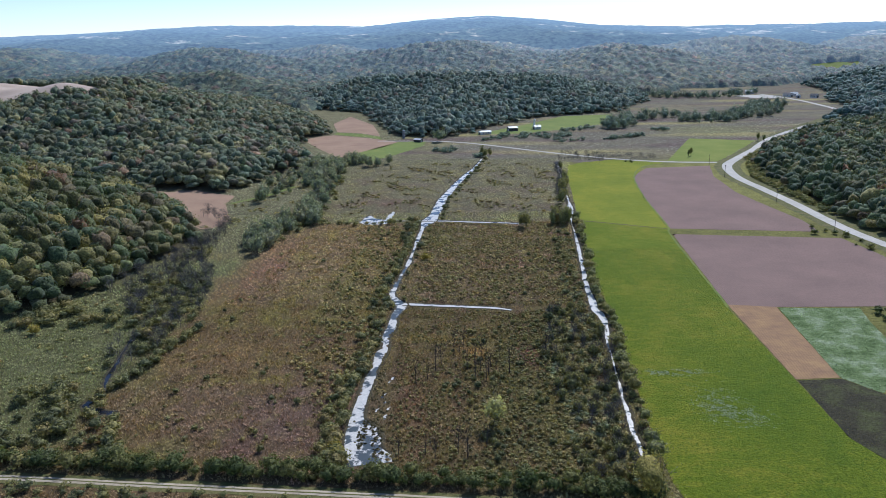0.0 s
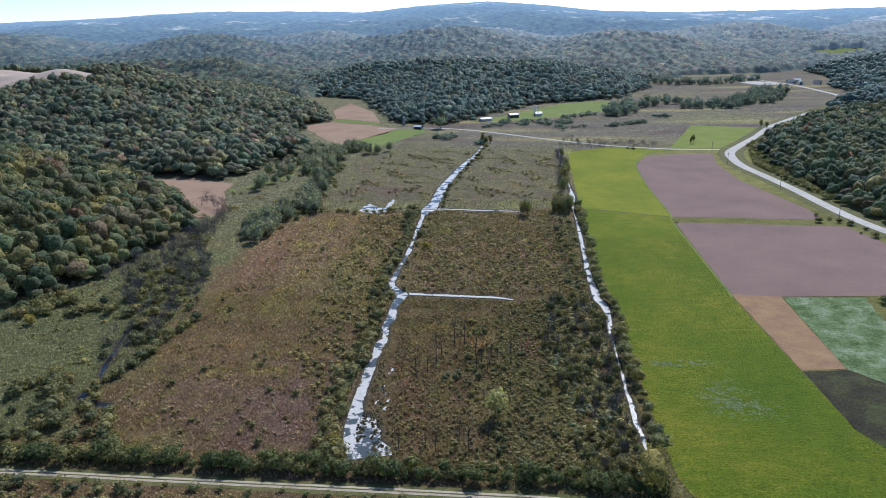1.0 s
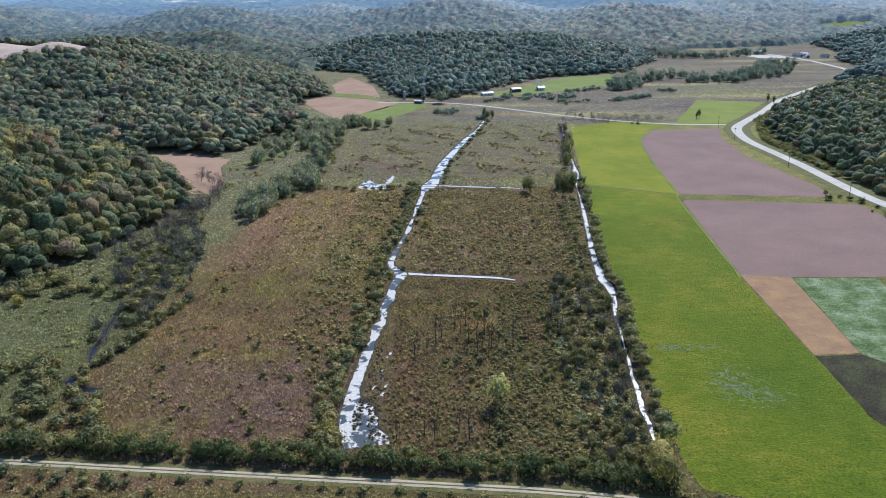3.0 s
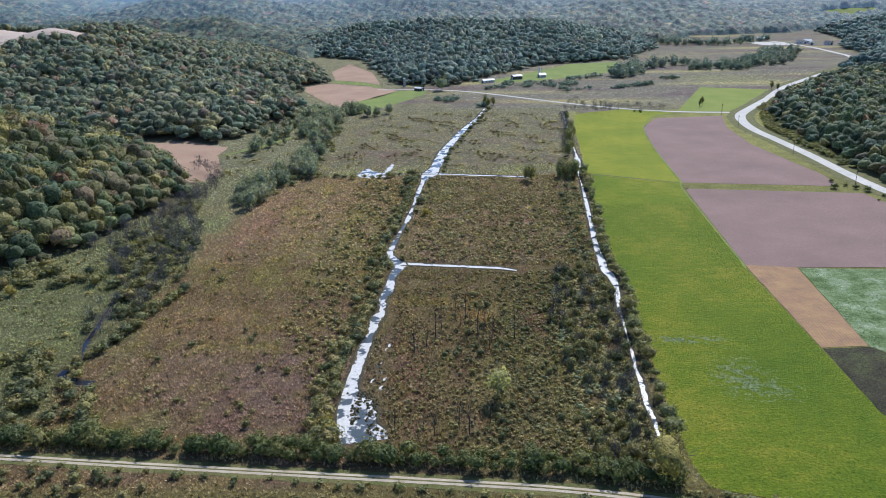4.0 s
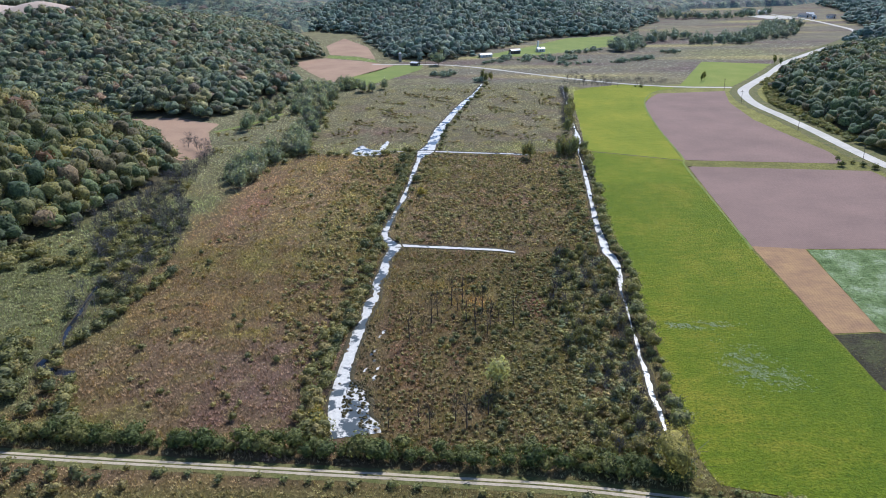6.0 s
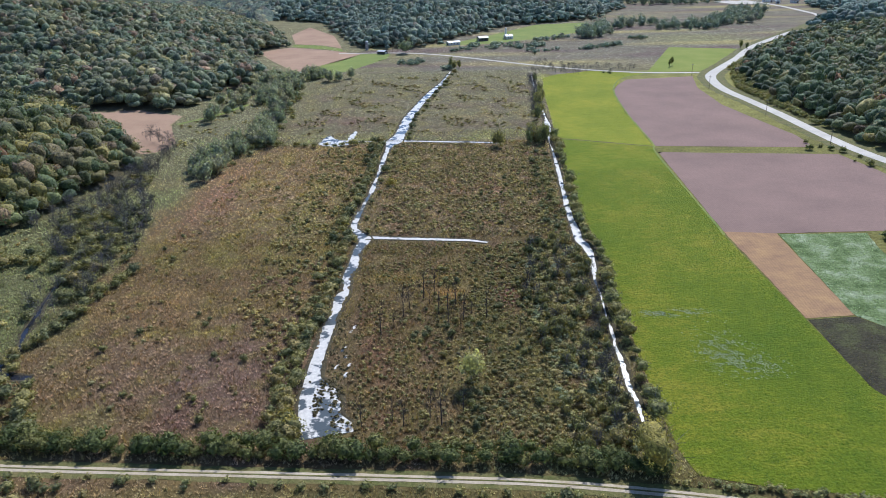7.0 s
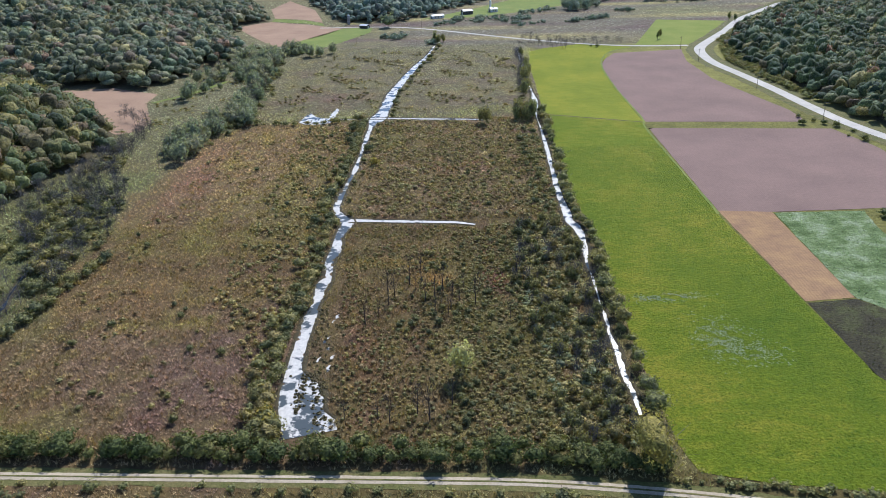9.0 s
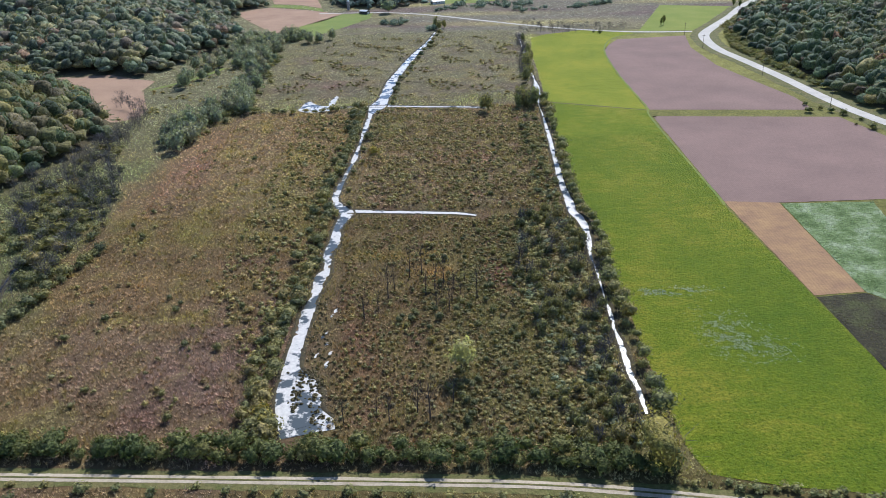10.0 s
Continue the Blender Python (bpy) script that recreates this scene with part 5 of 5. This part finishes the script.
planted(kind_of(3, seed0=590, detail=0, name="field_bush", label="dark green bush at the field margin", category="shrub", group="bushes at the field margins", height=3.4, wide=4.6, cards=110, size=0.6, leaf=HEDGE_LEAF, low=0.0),
        [(229, 462), (233, 452), (236, 446), (240, 440), (243, 428), (224, 447), (172, 722), (168, 727), (190, 309), (188, 306), (193, 304), (189, 300), (191, 296), (195, 290), (236, 420), (240, 412)], 50, (0.3, 0.85))
planted(kind_of(4, seed0=610, detail=0, bush=True, name="slope_shrub", label="pale olive scrub on the bank above the road", category="shrub", group="scrub above the road", height=3.6, wide=5.2, cards=80, size=0.7, leaf=WILLOW_LEAF, low=0.0),
        spots_in([(257, 500), (268, 500), (268, 600), (286, 700), (330, 792), (322, 796), (280, 722), (258, 640), (255, 590)], 240, 51, ((ROAD, 7),)), 52, (0.25, 1.1))


# small shrubs scattered over the marsh
def low_shrubs(name, label, poly, step, keep, seed, tall, tint, patch=30):
    p = np.array(poly)
    x, y = jittered(p[:, 0].min(), p[:, 0].max(), p[:, 1].min(), p[:, 1].max(), step, seed)
    r = np.random.RandomState(seed)
    ok = (inside(x, y, poly) > 0) & (0.5 + 0.5 * waves(x, y, patch, seed) + r.uniform(-0.25, 0.25, len(x)) > 1 - keep)
    for line, gap in ((DITCH_WEST, 5), (DITCH_EAST, 3), (CROSS_NEAR, 4.5), (CROSS_FAR, 5.0)):
        ok &= along(x, y, [q[:2] for q in line]) > gap
    ok &= inside(x, y, POOL) < -2
    x, y = x[ok], y[ok]
    t = np.array(tint)[r.randint(0, len(tint), len(x))] * r.uniform(0.7, 1.3, (len(x), 1))
    h = r.uniform(0.5, 1.15, len(x)) * tall
    temps = [crown(seed * 7 + i, 0, 46, 0.10, 1.35, 1.25, 6, 0.13) for i in range(6)]
    return stuff(name, scatter_mesh(name, temps, np.column_stack([x, y, ground_z(x, y) - 0.25 * h]), h * r.uniform(1.1, 1.7, len(x)), h, t, LOW_LEAF, seed), label, "shrubs")


OLIVES = [(0.39, 0.355, 0.155), (0.47, 0.395, 0.165), (0.46, 0.355, 0.155), (0.34, 0.315, 0.155)]
NEAR_OLIVES = [(0.30, 0.28, 0.125), (0.35, 0.30, 0.125), (0.35, 0.275, 0.12), (0.26, 0.25, 0.125)]
BROWNS = [(0.333, 0.247, 0.132), (0.287, 0.236, 0.121), (0.31, 0.276, 0.115)]
MINTS = [(0.40, 0.50, 0.27), (0.52, 0.60, 0.39), (0.31, 0.43, 0.20)]
DARKS = [(0.16, 0.17, 0.07), (0.21, 0.20, 0.09), (0.18, 0.145, 0.08)]
low_shrubs("marsh_shrubs", "low olive shrubs in the near marsh block", [(-22, 182), (40, 176), (62, 318), (-24, 320)], 2.1, 0.74, 81, 1.2, NEAR_OLIVES + BROWNS)
low_shrubs("marsh_shrubs", "olive shrub cover beside the thicket", [(8, 180), (40, 176), (60, 318), (20, 316)], 2.0, 0.72, 88, 1.25, NEAR_OLIVES, 22)
low_shrubs("thicket_undergrowth", "dense grey-green and olive scrub under the thicket", thicket_zone, 1.9, 0.92, 91, 1.9, [(0.34, 0.33, 0.16), (0.42, 0.38, 0.16), (0.45, 0.38, 0.17), (0.42, 0.33, 0.16), (0.29, 0.32, 0.19)], 20)
low_shrubs("thicket_undergrowth", "scattered olive scrub beside the upper east ditch", upper_zone, 2.4, 0.66, 92, 1.4, [(0.34, 0.33, 0.16), (0.42, 0.38, 0.16), (0.42, 0.33, 0.16), (0.29, 0.32, 0.19)], 20)
low_shrubs("crop_leaves", "grey-green broad crop leaves", LEAFY_CROP, 1.5, 0.5, 89, 0.4, MINTS, 9)
low_shrubs("weed_clumps", "dark weed clumps in the unmown strip", DARK_STRIP, 1.3, 0.6, 90, 0.32, DARKS, 12)
low_shrubs("marsh_shrubs", "low dark shrubs between the cross ditches", [(-22, 330), (62, 322), (78, 486), (-16, 490)], 2.7, 0.78, 82, 1.6, OLIVES + BROWNS)
low_shrubs("marsh_shrubs", "low brown shrubs in the west marsh", [(-112, 190), (-38, 185), (-36, 330), (-30, 480), (-90, 480), (-110, 400)], 4.4, 0.2, 83, 1.6, BROWNS + OLIVES, 22)
low_shrubs("marsh_shrubs", "shrubs east of the west ditch", [(-66, 260), (-36, 200), (-36, 330), (-32, 480), (-60, 480), (-62, 380)], 3.0, 0.56, 87, 1.8, OLIVES, 22)
low_shrubs("marsh_shrubs", "scattered shrubs in the far marsh", [(-95, 520), (90, 500), (98, 700), (40, 740), (-60, 720)], 4.5, 0.26, 84, 2.2, OLIVES + BROWNS, 40)
low_shrubs("meadow_shrubs", "low shrubs in the creekside meadow", [(-205, 235), (-135, 235), (-150, 300), (-165, 400), (-110, 560), (-125, 700), (-165, 660), (-170, 470), (-200, 310)], 5.0, 0.3, 85, 1.8, OLIVES)
low_shrubs("track_weeds", "low weeds south of the track", [(-140, 178), (70, 152), (60, 120), (-120, 120)], 2.6, 0.28, 86, 0.8, BROWNS + BROWNS + OLIVES)

# tussocks standing in the pond
def tussock_shape():
    v, f = crown(733, 1, 0, 0.1, 1.9, 1.5, 7, 0.3, 0.2)
    return v - np.array([0, 0, 0.6]), f


tus = tagged(new("sedge_tussock", mesh_np("tussock", *tussock_shape(), leafy("tussock_blades", [(0.0, (0.10, 0.085, 0.04)), (1.0, (0.16, 0.13, 0.06))]), None, True)), "brown sedge tussock standing in the pond", "sedge", "tussocks in the pond")
rt = random.Random(90)
pond_spots = [(-30.6 + rt.gauss(0, 0.9), rt.uniform(196, 214)) for _ in range(70)]
pond_spots += [(-22.6 - 0.12 * (y - 188) - 3.4 * rt.random() ** 1.3, y) for y in [rt.uniform(186, 216) for _ in range(90)]]
pond_spots += [(-27.4 + rt.gauss(0, 2.4), rt.uniform(206, 215)) for _ in range(34)]
pond_spots += [(-30 + rt.random() ** 1.4 * 8, rt.uniform(214, 256)) for _ in range(110)]
for i, (x, y) in enumerate(pond_spots):
    s = rt.uniform(0.28, 0.72)
    m = Matrix.Translation((x, y, 0.06)) @ Matrix.Rotation(rt.uniform(0, 6.28), 4, "Z") @ Matrix.Diagonal((s, s * rt.uniform(0.8, 1.2), s * rt.uniform(0.8, 1.2), 1))
    if i == 0:
        tus.matrix_basis = m
    else:
        c = tus.copy()
        scene.collection.objects.link(c)
        c.matrix_basis = m


# ---- farm buildings, poles and far village ----
def box(bm, x0, x1, y0, y1, z0, z1):
    v = [bm.verts.new(p) for p in ((x0, y0, z0), (x1, y0, z0), (x1, y1, z0), (x0, y1, z0), (x0, y0, z1), (x1, y0, z1), (x1, y1, z1), (x0, y1, z1))]
    for f in ((3, 2, 1, 0), (4, 5, 6, 7), (0, 1, 5, 4), (1, 2, 6, 5), (2, 3, 7, 6), (3, 0, 4, 7)):
        bm.faces.new([v[i] for i in f])


def bm_mesh(name, bm, mat):
    me = bpy.data.meshes.new(name)
    bm.normal_update()
    bm.to_mesh(me)
    bm.free()
    me.materials.append(mat)
    return me


def building(name, label, x, y, turn, wide, long, eave, ridge, wall, roof, windows=2, chimney=False):
    """A gabled building: walls with gables, a thick overhanging roof, a door and windows."""
    ob = tagged(new(name), label, "building")
    ob.matrix_basis = pose(x, y, float(ground_z(x, y)), 0, 0, turn)
    w, l = wide / 2, long / 2
    bm = bmesh.new()
    a = [bm.verts.new(p) for p in ((-w, -l, -0.3), (w, -l, -0.3), (w, -l, eave), (0, -l, ridge), (-w, -l, eave))]
    b = [bm.verts.new(p) for p in ((-w, l, -0.3), (w, l, -0.3), (w, l, eave), (0, l, ridge), (-w, l, eave))]
    bm.faces.new(a)
    bm.faces.new(b[::-1])
    for i in range(5):
        bm.faces.new((a[i], b[i], b[(i + 1) % 5], a[(i + 1) % 5]))
    part("wall", bm_mesh("wall", bm, wall), ob)
    for side in (-1, 1):
        bm = bmesh.new()
        sl = (ridge - eave) / w
        xo, zo = side * (w + 0.5), eave - 0.5 * sl + 0.06
        for yy in (-l - 0.5, l + 0.5):
            for px, pz in ((0, ridge + 0.06), (xo, zo), (xo, zo + 0.22), (0, ridge + 0.28)):
                bm.verts.new((px, yy, pz))
        bm.verts.ensure_lookup_table()
        v = bm.verts
        for f in ((0, 1, 2, 3), (7, 6, 5, 4), (0, 4, 5, 1), (1, 5, 6, 2), (2, 6, 7, 3), (3, 7, 4, 0)):
            bm.faces.new([v[i] for i in f])
        part("roof", bm_mesh("roof", bm, roof), ob)
    bm = bmesh.new()
    dw, dh = min(3.2, wide * 0.4), min(3.2, eave * 0.8)
    box(bm, -dw / 2, dw / 2, -l - 0.08, -l + 0.05, 0, dh)
    part("door", bm_mesh("door", bm, RED_WOOD if wall is WHITE else WHITE), ob)
    for i in range(windows):
        for side in (-1, 1):
            bm = bmesh.new()
            yy = -l + long * (i + 1) / (windows + 1)
            box(bm, side * w - 0.07, side * w + 0.07, yy - 0.6, yy + 0.6, eave * 0.4, eave * 0.4 + 1.2)
            part("window", bm_mesh("window", bm, DARK_GLASS), ob)
    if chimney:
        bm = bmesh.new()
        box(bm, 0.4, 1.1, -0.4, 0.4, eave, ridge + 1.0)
        part("chimney", bm_mesh("chimney", bm, CONCRETE), ob)
    return ob


def silo(x, y, radius, height, mat):
    ob = tagged(new("silo"), "tall pale concrete farm silo with domed cap", "silo")
    ob.matrix_basis = pose(x, y, float(ground_z(x, y)))
    part("shaft", mesh_np("shaft", *tube([(0, 0, -0.3), (0, 0, height)], [radius, radius], 16), mat), ob)
    part("cap", mesh_np("cap", *tube([(0, 0, height), (0, 0, height + radius * 0.5), (0, 0, height + radius * 0.8), (0, 0, height + radius * 0.9)], [radius * 1.03, radius * 0.85, radius * 0.5, 0.05], 16), TIN), ob)
    for k in range(4):
        part("hoop", mesh_np("hoop", *tube([(0, 0, height * (k + 0.6) / 4.5), (0, 0, height * (k + 0.6) / 4.5 + 0.15)], [radius * 1.02] * 2, 16), TIN), ob)


building("barn", "small white-roofed barn at the lane's end", -41, 889, 60, 6.5, 9, 3.0, 4.0, RED_WOOD, TIN)
building("machine_shed", "long low shed with a pale metal roof", 40, 952, -65, 7, 15, 3.0, 4.2, WHITE, TIN, 3)
building("farm_shed", "grey-walled shed with a bright metal roof", 77, 981, -70, 8.5, 12, 4.0, 5.4, RED_WOOD, TIN, 2)
building("farmhouse", "white farmhouse with a pale roof", 110, 994, -70, 7, 9, 3.6, 5.4, WHITE, TIN, 2, True)
building("shed", "tiny white shed among the trees", -119, 752, 30, 4, 6, 2.4, 3.6, WHITE, TIN, 1)
building("shed", "tiny white shed beside a tree", -113, 756, 10, 3.5, 5, 2.2, 3.4, WHITE, TIN, 1)
silo(-60, 924, 1.7, 9, CONCRETE)
silo(108, 1006, 1.3, 11, WHITE)
for i, (x, y, t, w, l) in enumerate(((616, 1420, 20, 9, 18), (632, 1432, 70, 8, 12), (650, 1390, 35, 8, 12), (622, 1392, -20, 7, 10), (690, 1385, 40, 9, 14), (575, 1500, 80, 8, 16), (560, 1540, 15, 9, 14))):
    building("village_house", "distant pale house beside the far road", x, y, t, w, l, 4.0, 6.6, WHITE, TIN if i % 2 else GREY_ROOF, 2, i % 2 == 0)
structure("yard", sheet("yard", [(545, 1395), (590, 1388), (596, 1440), (560, 1470), (530, 1450)], ROAD_GRAVEL, 8, 0.2), "pale gravel yard beside the far road", "yard")


def utility_pole():
    ob = tagged(new("utility_pole"), "weathered wooden utility pole with crossarm", "pole", "utility poles")
    part("post", mesh_np("post", *tube([(0, 0, -0.5), (0, 0, 10.5)], [0.17, 0.11], 8), POLE_WOOD), ob)
    bm = bmesh.new()
    box(bm, -1.2, 1.2, -0.08, 0.08, 9.7, 9.9)
    part("crossarm", bm_mesh("crossarm", bm, POLE_WOOD), ob)
    for x in (-1.05, -0.4, 0.4, 1.05):
        part("insulator", mesh_np("insulator", *tube([(x, 0, 9.9), (x, 0, 10.15)], [0.06, 0.04], 6), WHITE), ob)
    return ob


pole = utility_pole()
pole_spots = [(240, 455, 0), (238, 540, 0), (234, 640, 5), (240, 700, 30), (-30, 900, 60), (20, 878, 50), (252, 410, -15)]
for x, y, t in pole_spots[1:]:
    copy_thing(pole, pose(x, y, float(ground_z(x, y)), 0, 0, t))
pole.matrix_basis = pose(pole_spots[0][0], pole_spots[0][1], 0)

# ---- far ridges, the backdrop of the view ----
bx, by = np.arange(-3700, 3701, 32.0), np.concatenate([np.arange(2450, 3300, 40.0), np.arange(3300, 4720, 60.0)])
X, Y = np.meshgrid(bx, by, indexing="ij")
ridge = np.interp(X, [-3700, -2630, -2000, -1470, -900, -490, -120, 200, 450, 880, 1300, 2500, 3700], [128, 136, 150, 178, 172, 160, 196, 208, 188, 146, 133, 137, 140])
rise = np.clip((Y - 2500) / 2050, 0, 1)
Zb = -40 + (ridge + 40) * (0.62 * np.clip((Y - 2450) / 350, 0, 1) ** 0.6 + 0.38 * rise)
Zb = Zb - 16 * (1 - rise) + 15 * waves(X, Y, 700, 91) * (1 - 0.85 * rise) + 8 * waves(X, Y, 260, 92) * (1 - 0.8 * rise)
rb = np.random.RandomState(93)
Zb = Zb + rb.normal(0, 2.2, Zb.shape) * (1 - 0.6 * rise)
nb = len(by)
fi, fj = np.meshgrid(np.arange(len(bx) - 1), np.arange(nb - 1), indexing="ij")
q = (fi * nb + fj).ravel()
HAZE, hn, hl, hb = material("far_hills", 1.0, 0.0)
hpatch = noise_node(hn, hl, 260, 6)
hfine = noise_node(hn, hl, 22, 4)
hcol = ramp(hn, hl, hpatch, [(0.35, (0.04, 0.06, 0.045)), (0.55, (0.055, 0.075, 0.05)), (0.60, (0.06, 0.08, 0.05)), (0.63, (0.30, 0.27, 0.19))])
hl.new(mixed(hn, hl, "MULTIPLY", 1.0, hcol, ramp(hn, hl, hfine, [(0.36, (0.2,) * 3), (0.64, (1.9,) * 3)])), hb.inputs["Base Color"])
# Haze over the ridges is emission from their own surface.
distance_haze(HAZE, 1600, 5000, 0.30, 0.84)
structure("backdrop", mesh_np("backdrop", np.column_stack([X.ravel(), Y.ravel(), Zb.ravel()]), np.stack([q, q + nb, q + nb + 1, q + 1], 1), HAZE), "wooded ridges on the horizon, haze as blue glow", "hills")
